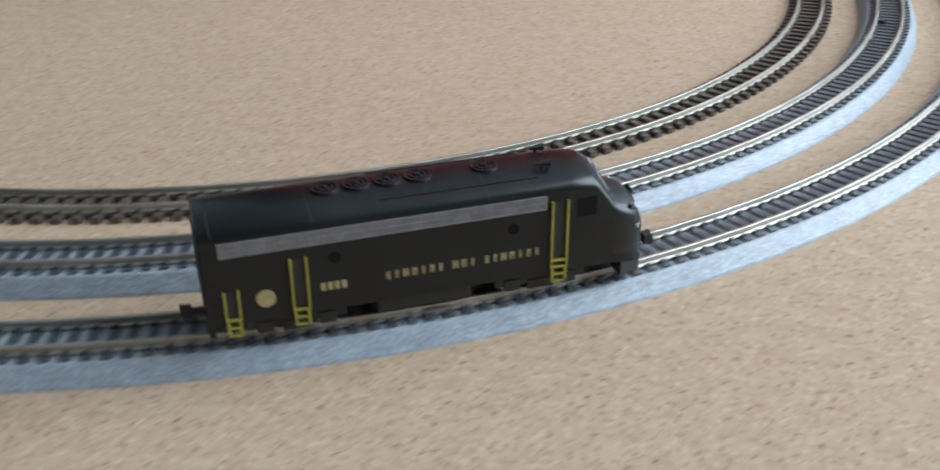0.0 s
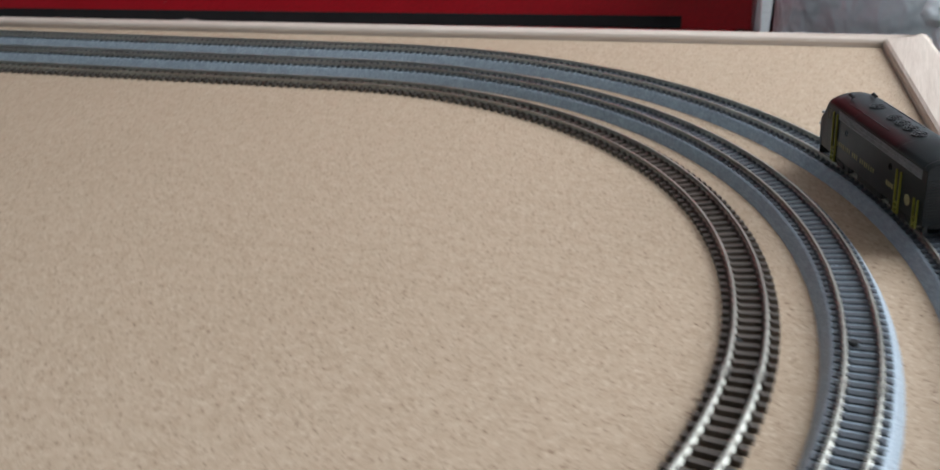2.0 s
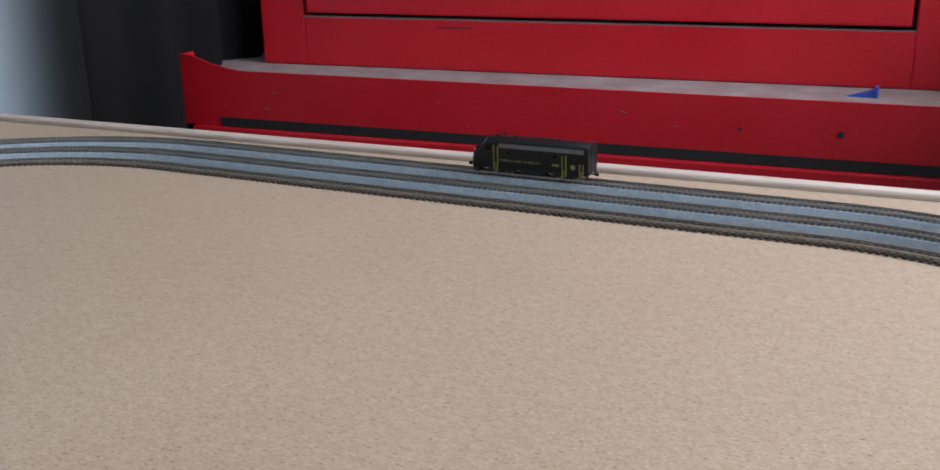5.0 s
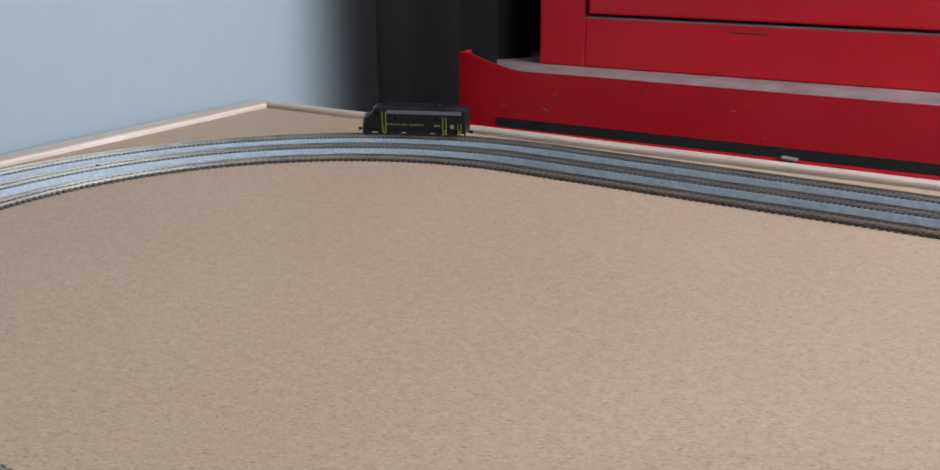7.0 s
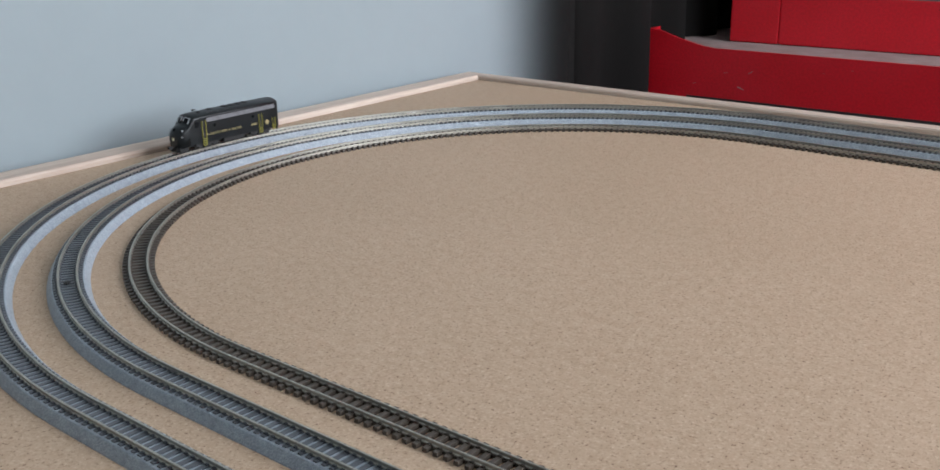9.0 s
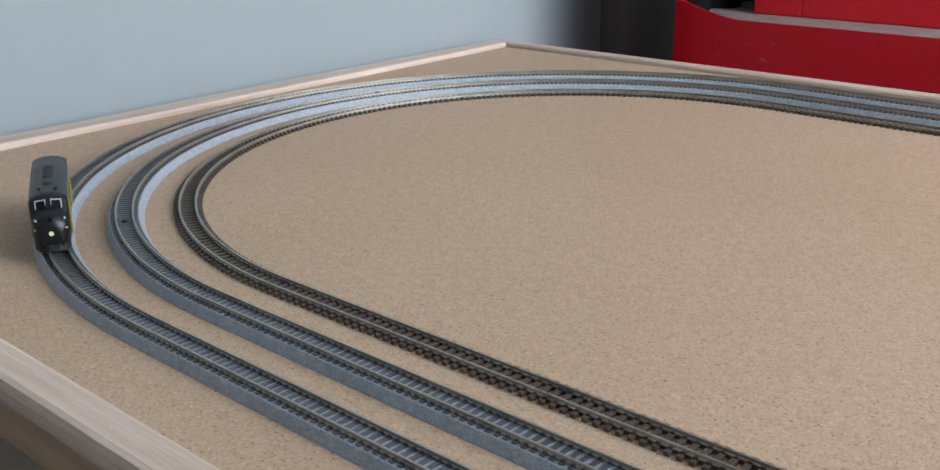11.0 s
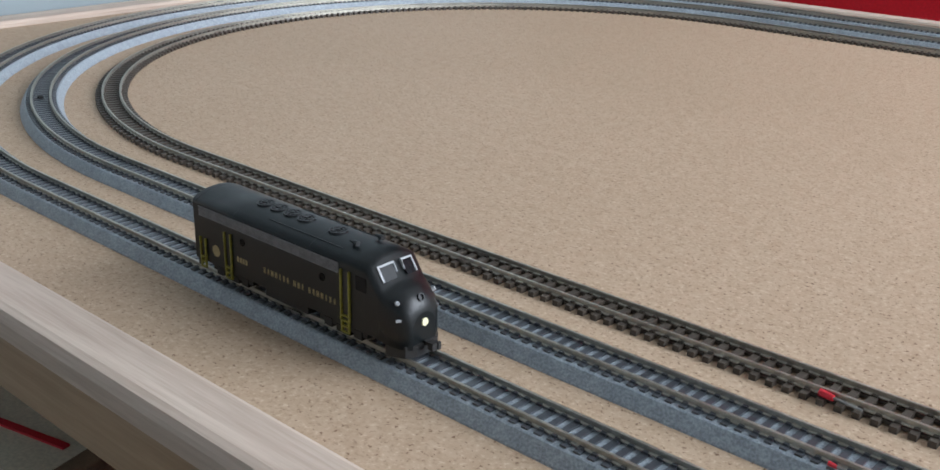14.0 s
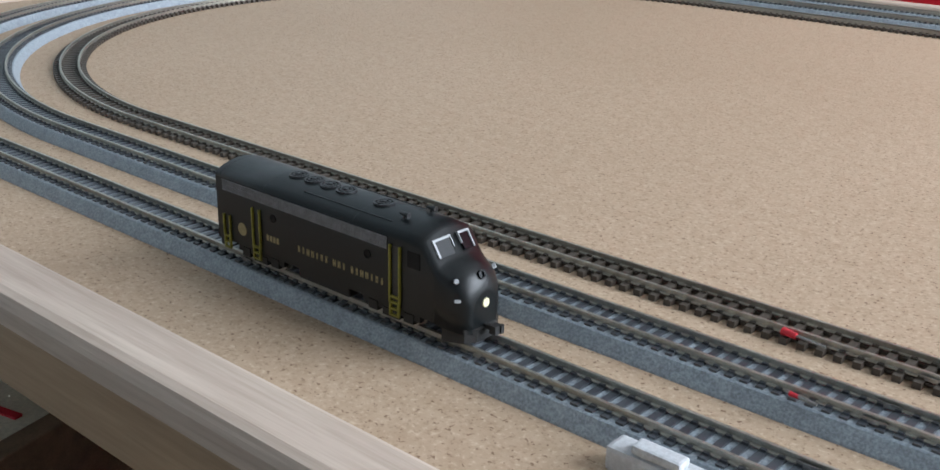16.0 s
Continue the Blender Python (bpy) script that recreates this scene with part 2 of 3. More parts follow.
BACK, LEFT, RIGHT, NEAR = ((0.2425, 0.378), radians(1.85)), ((-0.3705, 0), radians(90.9)), ((0.8835, 0), radians(99.0)), ((0.18, -0.3805), radians(0.24))
C_BL, C_BR = cross(*BACK, *LEFT), cross(*BACK, *RIGHT)
C_NL, C_NR = cross(*NEAR, *LEFT), cross(*NEAR, *RIGHT)

# ---- the room ----
FLOOR_Z, CEIL_Z = -0.74, 1.75
XW0, XW1, YW0, YW1 = -0.420, 1.965, -2.2, 2.75


def room():
    T = 0.12
    tagged(part("floor", boxes((XW0 - T, XW1 + T, YW0 - T, YW1 + T, FLOOR_Z - 0.1, FLOOR_Z)), M["floor"]), "brown hard floor of the room", "floor", kind="structure")
    tagged(part("ceiling", boxes((XW0 - T, XW1 + T, YW0 - T, YW1 + T, CEIL_Z, CEIL_Z + 0.1)), M["room"]), "off-white plaster ceiling", "ceiling", kind="structure")
    tagged(part("wall_west", boxes((XW0 - T, XW0, YW0 - T, YW1 + T, FLOOR_Z, CEIL_Z)), M["wall"]), "pale blue-grey painted wall beside the layout", "wall", kind="structure")
    tagged(part("wall_north", boxes((XW0, XW1, YW1, YW1 + T, FLOOR_Z, CEIL_Z)), M["room"]), "off-white plaster wall behind the tool chest", "wall", kind="structure")
    # right wall with the window opening
    y0, y1, z0, z1 = -0.20, 1.65, 0.12, 1.6
    tagged(part("wall_east", boxes((XW1, XW1 + T, YW0 - T, y0, FLOOR_Z, CEIL_Z), (XW1, XW1 + T, y1, YW1 + T, FLOOR_Z, CEIL_Z), (XW1, XW1 + T, y0, y1, FLOOR_Z, z0), (XW1, XW1 + T, y0, y1, z1, CEIL_Z)), M["room"]), "off-white wall with a large window", "wall", kind="structure")
    win = tagged(new("window_1"), "white-framed daylight window", "window", kind="structure")
    part("window_frame", boxes((XW1 + 0.03, XW1 + 0.08, y0, y1, z0, z0 + 0.05), (XW1 + 0.03, XW1 + 0.08, y0, y1, z1 - 0.05, z1), (XW1 + 0.03, XW1 + 0.08, y0, y0 + 0.05, z0 + 0.05, z1 - 0.05), (XW1 + 0.03, XW1 + 0.08, y1 - 0.05, y1, z0 + 0.05, z1 - 0.05)), M["white"], win)
    tagged(part("wall_south", boxes((XW0, XW1, YW0 - T, YW0, FLOOR_Z, CEIL_Z)), M["room"]), "off-white plaster wall at the near end of the room", "wall", kind="structure")
    # dark folded sheet added in place of the shade beside the chest
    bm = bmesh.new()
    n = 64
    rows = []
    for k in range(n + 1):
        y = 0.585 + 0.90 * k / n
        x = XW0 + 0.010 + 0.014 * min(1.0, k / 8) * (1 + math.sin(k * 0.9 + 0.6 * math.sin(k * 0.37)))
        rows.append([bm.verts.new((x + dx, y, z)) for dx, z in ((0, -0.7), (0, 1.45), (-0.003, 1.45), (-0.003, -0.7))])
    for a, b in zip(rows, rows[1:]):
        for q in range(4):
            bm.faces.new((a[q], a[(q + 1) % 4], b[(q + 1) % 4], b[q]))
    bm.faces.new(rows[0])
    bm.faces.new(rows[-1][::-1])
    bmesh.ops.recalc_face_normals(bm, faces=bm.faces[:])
    wall_shade = tagged(new("curtain"), "dark brown folded sheet in place of the shade beside the tool chest", "curtain")
    part("shade_sheet", bm, M["dim"], wall_shade, smooth=True)
    # strip fading from clear to dark towards the sheet: the wall's soft shade
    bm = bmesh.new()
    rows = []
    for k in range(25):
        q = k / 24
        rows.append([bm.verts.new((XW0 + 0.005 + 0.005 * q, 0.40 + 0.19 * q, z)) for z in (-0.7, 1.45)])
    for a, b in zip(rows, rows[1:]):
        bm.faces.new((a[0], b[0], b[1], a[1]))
    shade_fade = part("shade_edge", bm, M["shade_fade"], wall_shade, "clear-to-dark strip in place of the soft shade on the wall", smooth=True)
    # unseen rod added to carry the sheet
    bm = bmesh.new()
    cyl(bm, 0.009, 0.009, 0.60, 1.56, 14, pose(XW0 + 0.03, 0, 1.46, -90, 0, 0))
    part("rod", bm, M["dark"], wall_shade)


room()

# ---- the baseboard: cork-faced panel with a timber frame and legs ----


def board():
    table = tagged(new("layout_table"), "cork-faced layout table edged with pale timber strips", "table")
    bm = bmesh.new()
    top = [bm.verts.new((c.x, c.y, 0)) for c in (C_NL, C_NR, C_BR, C_BL)]
    bot = [bm.verts.new((c.x, c.y, -0.012)) for c in (C_NL, C_NR, C_BR, C_BL)]
    bm.faces.new(top)
    bm.faces.new(bot[::-1])
    for i in range(4):
        bm.faces.new((top[i], bot[i], bot[(i + 1) % 4], top[(i + 1) % 4]))
    part("tabletop", bm, M["cork"], table, "fine-grained tan cork surface")
    h, d, r = FRAME_H, -0.005, 0.004
    sides = [(0.021, 0.028, 0.028, C_NL, C_NR, "wood_x"), (0.028, 0.021, 0.017, C_NR, C_BR, "wood_y"), (0.017, 0.028, 0.028, C_BR, C_BL, "wood_x"), (0.028, 0.017, 0.021, C_BL, C_NL, "wood_y")]
    for w, wa, wb, a, b, mat in sides:
        # rounded moulding with a shallow groove along it
        prof = [(0.0006, d), (0.0006, h - 0.0022), (0.0014, h - 0.0007), (0.003, h), (w - r, h), (w - r * 0.4, h - 0.0008), (w - 0.0006, h - 0.0026), (w, h - r), (w, d)]
        u = (b - a).normalized()
        nrm = Vector((u.y, -u.x))
        bm = bmesh.new()
        k = len(prof)
        rows = []
        for i in range(2):
            row = []
            for o, z in prof:
                e = (a - u * o * wa / w) if i == 0 else (b + u * o * wb / w)
                row.append(bm.verts.new((e.x + nrm.x * o, e.y + nrm.y * o, z)))
            rows.append(row)
        for i in range(k):
            bm.faces.new((rows[0][i], rows[0][(i + 1) % k], rows[1][(i + 1) % k], rows[1][i]))
        bm.faces.new(rows[0][::-1])
        bm.faces.new(rows[1])
        bmesh.ops.recalc_face_normals(bm, faces=bm.faces[:])
        part("frame_strip", bm, M[mat], table, "pale timber edging strip with a rounded top")
        # brown rail below the edging
        bm = bmesh.new()
        low = [(0.001, d - 0.024), (w - 0.0035, d - 0.024), (w - 0.0025, d - 0.023), (w - 0.0025, d - 0.0001), (0.001, d - 0.0001)]
        rows = []
        for e0, sg, we in ((a, -1, wa), (b, 1, wb)):
            rows.append([bm.verts.new((e0.x + sg * u.x * o * we / w + nrm.x * o, e0.y + sg * u.y * o * we / w + nrm.y * o, z)) for o, z in low])
        for i in range(5):
            bm.faces.new((rows[0][i], rows[0][(i + 1) % 5], rows[1][(i + 1) % 5], rows[1][i]))
        bm.faces.new(rows[0][::-1])
        bm.faces.new(rows[1])
        bmesh.ops.recalc_face_normals(bm, faces=bm.faces[:])
        part("side_rail", bm, M["leg"], table, "brown timber rail under the edging")
    for c, sx, sy in ((C_NL, 1, 1), (C_NR, -1, 1), (C_BR, -1, -1), (C_BL, 1, -1)):
        x, y = c.x + sx * 0.03, c.y + sy * 0.03
        part("leg", boxes((x - 0.022, x + 0.022, y - 0.022, y + 0.022, FLOOR_Z, -0.012), bevel=0.002), M["leg"], table)
    # filler marks on the edging
    bm = bmesh.new()
    rnd = random.Random(3)
    for lift, (cx, cy, sx, sy) in enumerate(((0.8854, 0.0373, 0.0036, 0.0042), (0.8874, 0.0400, 0.0025, 0.0033), (0.8995, 0.0345, 0.0034, 0.0016))):
        n = 14
        vs = []
        for i in range(n):
            q = 1 + rnd.uniform(-0.18, 0.18)
            vs.append((cx + sx * q * math.cos(i * math.tau / n), cy + sy * q * math.sin(i * math.tau / n)))
        lo = [bm.verts.new((x, y, FRAME_H - 0.0004)) for x, y in vs]
        hi = [bm.verts.new((x, y, FRAME_H + 0.0004 + 0.0002 * lift)) for x, y in vs]
        bm.faces.new(hi)
        for i in range(n):
            bm.faces.new((lo[i], lo[(i + 1) % n], hi[(i + 1) % n], hi[i]))
    part("filler_mark", bm, M["chip"], table, "dab of white filler")
    return table


board()

# ---- track ----
RAIL = [(-0.0008, 0.0), (0.0008, 0.0), (0.0008, 0.0003), (0.00025, 0.0006), (0.00025, 0.0013), (0.00048, 0.0015), (0.00048, 0.0020), (0.00038, 0.0021), (-0.00038, 0.0021), (-0.00048, 0.0020), (-0.00048, 0.0015), (-0.00025, 0.0013), (-0.00025, 0.0006), (-0.0008, 0.0003)]
BED = [(-0.0112, 0.0), (0.0112, 0.0), (0.0110, 0.0006), (0.0086, 0.0044), (0.0081, 0.0047), (-0.0081, 0.0047), (-0.0086, 0.0044), (-0.0110, 0.0006)]


def sleeper(name, half, w, z0, z1):
    """One sleeper across the track, with the rail chairs moulded on it."""
    bm = bmesh.new()
    box(bm, -w / 2, w / 2, -half, half, z0, z1)
    for s in (-1, 1):
        for o in (-1, 1):
            y = s * GAUGE / 2 + o * 0.0010
            box(bm, -w * 0.36, w * 0.36, y - 0.00045, y + 0.00045, z1 - 0.0001, z1 + 0.0006)
    me = bpy.data.meshes.new(name)
    bm.to_mesh(me)
    bm.free()
    return me


TIE_BED = sleeper("sleeper", 0.0077, 0.0021, 0.0044, 0.0053)
TIE_BED.materials.append(M["tie_grey"])
TIE_OPEN = sleeper("sleeper", 0.0087, 0.0023, 0.0, 0.0019)
TIE_OPEN.materials.append(M["tie_brown"])


def arc_path(R, n=16):
    return [(R * math.sin(a), -R * math.cos(a), math.sin(a), -math.cos(a)) for a in (radians(45) * i / n for i in range(n + 1))]


def line_path(length):
    return [(length * i / 2, 0, 0, -1) for i in range(3)]


def track(R, length, bedded, label, group):
    """One section of track: a 45 degree curve of radius R about the origin, or a straight along x."""
    th = tagged(new("track_section"), label, "track", group)
    path = arc_path(R) if R else line_path(length)
    run = R * radians(45) if R else length
    z_rail = 0.0052 if bedded else 0.0018
    if bedded:
        part("roadbed", sweep(BED, path), M["ballast"], th, "grey moulded ballast shoulder")
    else:
        for s in (-1, 1):
            o = s * GAUGE / 2
            part("sleeper_web", sweep([(o - 0.0011, 0.0004), (o + 0.0011, 0.0004), (o + 0.0011, 0.0014), (o - 0.0011, 0.0014)], path), M["tie_brown"], th)
    for s in (-1, 1):
        part("rail", sweep([(o + s * GAUGE / 2, z + z_rail) for o, z in RAIL], path), M["rail"], th, "nickel-silver rail")
        e = path[0]
        bm = bmesh.new()
        for o in (-0.0011, 0.0011):
            box(bm, -0.003, 0.003, s * GAUGE / 2 + o - 0.00022, s * GAUGE / 2 + o + 0.00022, z_rail, z_rail + 0.0013)
        j = part("rail_joiner", bm, M["joint"], th)
        j.matrix_basis = pose(e[0], e[1], 0)
    n = round(run / (0.00417 if bedded else 0.00515))
    me = TIE_BED if bedded else TIE_OPEN
    for i in range(n):
        u = (i + 0.5) / n
        if R:
            a = radians(45) * u
            m = pose(R * math.sin(a), -R * math.cos(a), 0, 0, 0, math.degrees(a))
        else:
            m = pose(length * u, 0, 0)
        shared("sleeper", me, th, m)
    return th


def oval(k, bedded, word, group):
    """An oval of eight curved sections and three straights a side."""
    R, (dx, dy) = RADII[k], SHIFT[k]
    first = None
    for q in range(8):
        m = pose(dx + (SPAN if q < 4 else 0), dy, 0, 0, 0, 45 * q)
        if first is None:
            first = track(R, 0, bedded, "curved " + word, group)
            first.matrix_basis = m
        else:
            copy_thing(first, m)
    third = SPAN / 3
    st = track(0, third, bedded, "straight " + word, group)
    st.matrix_basis = pose(dx, dy - R, 0)
    for q in range(6):
        if q:
            copy_thing(st, pose(dx + third * q, dy - R, 0) if q < 3 else pose(dx + SPAN - third * (q - 3), dy + R, 0, 0, 0, 180))


oval(0, False, "brown-sleepered model track laid bare on the cork", "inner oval of track")
oval(1, True, "model track on grey moulded roadbed", "middle oval of track")
oval(2, True, "model track on grey moulded roadbed, the locomotive's line", "outer oval of track")


def track_fittings():
    # small screws between the rails
    for R, a, bed, c in ((RADII[0], 5.3, 0.0, 0), (RADII[1], 4.5, 0.0047, 0), (RADII[2], -43, 0.0047, 0), (RADII[1], -44, 0.0047, 0), (RADII[0], 178, 0.0, 1), (RADII[1], 165, 0.0047, 1), (RADII[2], 196, 0.0047, 1), (RADII[1], 243, 0.0047, 1), (RADII[2], 243, 0.0047, 1)):
        cx = 0 if c else SPAN
        bm = bmesh.new()
        cyl(bm, 0.0013, 0.0013, 0.0, 0.0012, 14)
        ring(bm, 0.0017, 0.0012, 0.0, 0.0009, 14)
        ob = part("track_screw", bm, M["under"])
        ob.matrix_basis = pose(cx + R * math.cos(radians(a)), R * math.sin(radians(a)), bed + 0.0006)
        tagged(ob, "small dark screw between the rails of the track", "screw", "track screws")
    # red-tipped feeder lead at the inner rail, and a smaller one at the middle line
    for x, y, z, s in ((0.3189, -0.2660, 0.0022, 1.0), (0.3377, -0.3040, 0.0058, 0.55)):
        th = tagged(new("feeder_wire"), "red-sleeved feeder wire soldered to the rail", "wire", "feeder wires")
        th.matrix_basis = pose(x, y, z, 0, 0, -8)
        bm = bmesh.new()
        cyl(bm, 0.0012 * s, 0.0009 * s, -0.0022 * s, 0.0022 * s, 12, pose(0, 0, 0.0008, 0, 90, 0))
        part("sleeve", bm, M["red_plastic"], th)
        bm = bmesh.new()
        cyl(bm, 0.00045, 0.00045, 0.002 * s, 0.011 * s, 8, pose(0, 0, 0.0009, 0, 90, 0))
        part("bare_wire", bm, M["joint"], th)
    # scrap of white tape stuck between the rails at a joint
    bm = bmesh.new()
    box(bm, -0.0045, 0.0045, -0.0030, 0.0030, 0.0, 0.0009, bevel=0.0003)
    box(bm, -0.0015, 0.0035, -0.0034, 0.0008, 0.0007, 0.0014, bevel=0.0003)
    tape = tagged(part("tape_scrap", bm, M["chip"]), "scrap of white tape stuck between the rails", "tape")
    tape.matrix_basis = pose(0.3334 * math.cos(radians(150.5)), 0.3334 * math.sin(radians(150.5)), 0.0052, 0, 0, 60.5)
    # pale power clip beside the outer line
    clip = tagged(new("power_clip"), "pale grey plastic power clip beside the track", "power clip")
    clip.matrix_basis = pose(0.329, -0.3482, 0)
    part("body", boxes((-0.012, 0.012, -0.004, 0.003, 0.0, 0.0062), bevel=0.0012), M["grey_plastic"], clip)
    part("lever", boxes((-0.006, 0.006, -0.0035, 0.001, 0.0062, 0.0085), bevel=0.0008), M["grey_plastic"], clip)


track_fittings()

# ---- the locomotive: streamlined diesel, local x forward, z from the rail head ----
RAIL_TOP = 0.0073


def carbody_section(w, zt, zs, zb, n=12):
    """Straight sides, a tight shoulder, and a shallow arched roof."""
    pts = [(-w, zb), (-w, (zb + zs) / 2), (-w, zs - 1.2), (-w * 0.992, zs - 0.5)]
    for i in range(n + 1):
        q = -0.955 + 1.91 * i / n
        pts.append((w * q, zs + (zt - zs) * (1 - abs(q) ** 2.3)))
    return pts + [(w * 0.992, zs - 0.5), (w, zs - 1.2), (w, (zb + zs) / 2), (w, zb)]


def locomotive():
    eng = tagged(new("diesel_locomotive"), "black model diesel locomotive with yellow ladders and gold lettering", "locomotive")
    mm = 0.001
    stations = [(-47, 9.5, 28.0, 25.3, 5.4), (-46.7, 9.7, 28.3, 25.6, 5.2), (-20, 9.7, 28.3, 25.6, 5.2), (10, 9.7, 28.3, 25.6, 5.2), (31, 9.7, 28.3, 25.6, 5.2), (36.4, 9.65, 28.0, 25.2, 5.2),
                (37.6, 9.6, 27.2, 24.2, 5.2), (41.6, 9.4, 21.4, 18.8, 5.0), (43.0, 9.25, 20.7, 17.6, 4.6), (45.2, 8.8, 20.2, 16.4, 4.2), (47.2, 8.1, 19.3, 15.2, 3.8), (48.8, 7.2, 17.9, 13.6, 3.4), (49.9, 6.0, 16.0, 12.0, 3.2), (50.6, 4.6, 13.6, 10.0, 3.0)]
    bm = bmesh.new()
    rows = [[bm.verts.new((x * mm, y * mm, z * mm)) for y, z in carbody_section(w, zt, zs, zb)] for x, w, zt, zs, zb in stations]
    for a, b in zip(rows, rows[1:]):
        for i in range(len(a) - 1):
            bm.faces.new((a[i], b[i], b[i + 1], a[i + 1]))
        bm.faces.new((a[0], a[-1], b[-1], b[0]))
    bm.faces.new(rows[0])
    bm.faces.new(rows[-1][::-1])
    bmesh.ops.recalc_face_normals(bm, faces=bm.faces[:])
    shell = part("body", bm, M["black"], eng, "satin black streamlined shell with a rounded nose")
    for p in shell.data.polygons:
        p.use_smooth = abs(p.normal.x) < 0.98 and abs(p.normal.y) < 0.995
    # panel seams on the roof, ridges just proud of it
    bm = bmesh.new()
    for x in (-24.5, 12.5, -44.5):
        sec = carbody_section(9.72, 28.34, 25.62, 24.0)[3:-3]
        for (ya, za), (yb, zb) in zip(sec, sec[1:]):
            v = [bm.verts.new(((x + d) * mm, y * mm, z * mm)) for d, y, z in ((-0.15, ya, za + 0.05), (0.15, ya, za + 0.05), (0.15, yb, zb + 0.05), (-0.15, yb, zb + 0.05))]
            bm.faces.new(v)
    for s in (-1, 1):
        box(bm, -10 * mm, 24 * mm, (s * 6.6 - 0.12) * mm, (s * 6.6 + 0.12) * mm, 26.6 * mm, 27.4 * mm)
    part("roof_seam", bm, M["fan"], eng)
    # roof fans
    for x, r in ((-20, 3.0), (-13.4, 3.0), (-6.8, 3.0), (-0.2, 3.0), (14.5, 3.0)):
        bm = bmesh.new()
        ring(bm, r * mm, (r - 0.55) * mm, -0.7 * mm, 0.5 * mm, 22)
        f = part("roof_fan", bm, M["fan"], eng, "round roof fan grille")
        f.matrix_basis = pose(x * mm, 0, 28.2 * mm)
        bm = bmesh.new()
        ring(bm, 1.9 * mm, 1.5 * mm, -0.4 * mm, 0.55 * mm, 18)
        part("inner_ring", bm, M["fan"], f)
        bm = bmesh.new()
        cyl(bm, 0.75 * mm, 0.6 * mm, -0.4 * mm, 0.8 * mm, 12)
        part("hub", bm, M["fan"], f)
        first = part("spoke", boxes((0.5 * mm, 2.6 * mm, -0.16 * mm, 0.16 * mm, 0.3 * mm, 0.5 * mm)), M["fan"], f)
        for k in range(1, 6):
            shared("spoke", first.data, f, pose(0, 0, 0, 0, 0, 60 * k))
    # horns on the cab roof
    for s in (-1, 1):
        bm = bmesh.new()
        cyl(bm, 0.35 * mm, 0.35 * mm, 0, 1.3 * mm, 8)
        cyl(bm, 0.35 * mm, 0.85 * mm, -1.6 * mm, 1.7 * mm, 12, pose(0, 0, 1.5 * mm, 0, 90, 0))
        hn = part("horn", bm, M["fan"], eng, "twin roof air horn")
        hn.matrix_basis = pose((27 + s * 0.8) * mm, s * 4.2 * mm, 27.6 * mm)
    for s in (-1, 1):
        side = s * 9.7 * mm

        def slab(bm, x0, x1, z0, z1, t=0.25, base=0.0):
            y0, y1 = side + s * (base - 0.1) * mm, side + s * (base + t) * mm
            box(bm, x0 * mm, x1 * mm, min(y0, y1), max(y0, y1), z0 * mm, z1 * mm)

        bm = bmesh.new()
        slab(bm, -43.5, 25.2, 20.9, 24.1, 0.12)
        x = -43.2
        while x < 25:
            slab(bm, x, x + 0.55, 21.0, 24.0, 0.3)
            x += 1.0
        for z in (20.9, 22.4, 23.9):
            slab(bm, -43.5, 25.2, z, z + 0.22, 0.36)
        part("side_grille", bm, M["grille"], eng, "grey metal grille strip under the roof edge")
        # ladders: two stiles and rungs, stepping out below the skirt
        for xc, ztop, half in ((28.4, 22.6, 1.75), (-28.0, 18.6, 1.6), (-41.8, 13.4, 1.4)):
            lad = tagged(new("ladder"), "yellow handrails and steps")
            lad.parent = eng
            for q in (-1, 1):
                bm = bmesh.new()
                slab(bm, xc + q * half - 0.24, xc + q * half + 0.24, 6.6, ztop, 0.55, 0.15)
                part("handrail", bm, M["yellow"], lad)
                bm = bmesh.new()
                slab(bm, xc + q * half * 0.85 - 0.3, xc + q * half * 0.85 + 0.3, 2.9, 6.8, 0.6, 0.1)
                part("step_hanger", bm, M["yellow"], lad)
            for z in (2.9, 4.7, 6.5) + ((8.1,) if xc > 0 else ()):
                bm = bmesh.new()
                slab(bm, xc - half * 0.95, xc + half * 0.95, z, z + 0.5, 0.6, 0.1)
                part("rung", bm, M["yellow"], lad)
            bm = bmesh.new()
            slab(bm, xc - half + 0.3, xc + half - 0.3, 6.2, ztop - 0.4, 0.05)
            part("door_recess", bm, M["fan"], eng)
        # lettering as plain bars: three words and a short mark
        bm = bmesh.new()
        front = 25.4
        layout = [(7, 0.0), (3, 14.6), (7, 21.6)]
        for count, off in layout:
            for k in range(count):
                xa = off + k * 1.9
                c = front - xa if s > 0 else front - 35.0 + xa
                wd = (0.34, 0.52, 0.42, 0.58, 0.30)[(k * 3 + count) % 5]
                slab(bm, c - wd, c - wd * 0.25, 10.2, 12.1, 0.08)
                slab(bm, c + wd * 0.35, c + wd, 10.2, 12.1, 0.08)
                slab(bm, c - wd * 0.25, c + wd * 0.35, 10.9 + 0.5 * (k % 2), 11.35 + 0.5 * (k % 2), 0.08)
        for k in range(4):
            c = -18.9 - k * 1.45
            slab(bm, c - 0.5, c + 0.5, 10.0, 11.8, 0.08)
        part("lettering", bm, M["gold"], eng, "gold lettering drawn as plain bars")
        bm = bmesh.new()
        cyl(bm, 2.0 * mm, 2.0 * mm, -0.1 * mm, 0.12 * mm, 24)
        em = part("side_emblem", bm, M["gold"], eng, "round gold emblem")
        em.matrix_basis = pose(-35.0 * mm, side, 10.4 * mm, -90 * s, 0, 0)
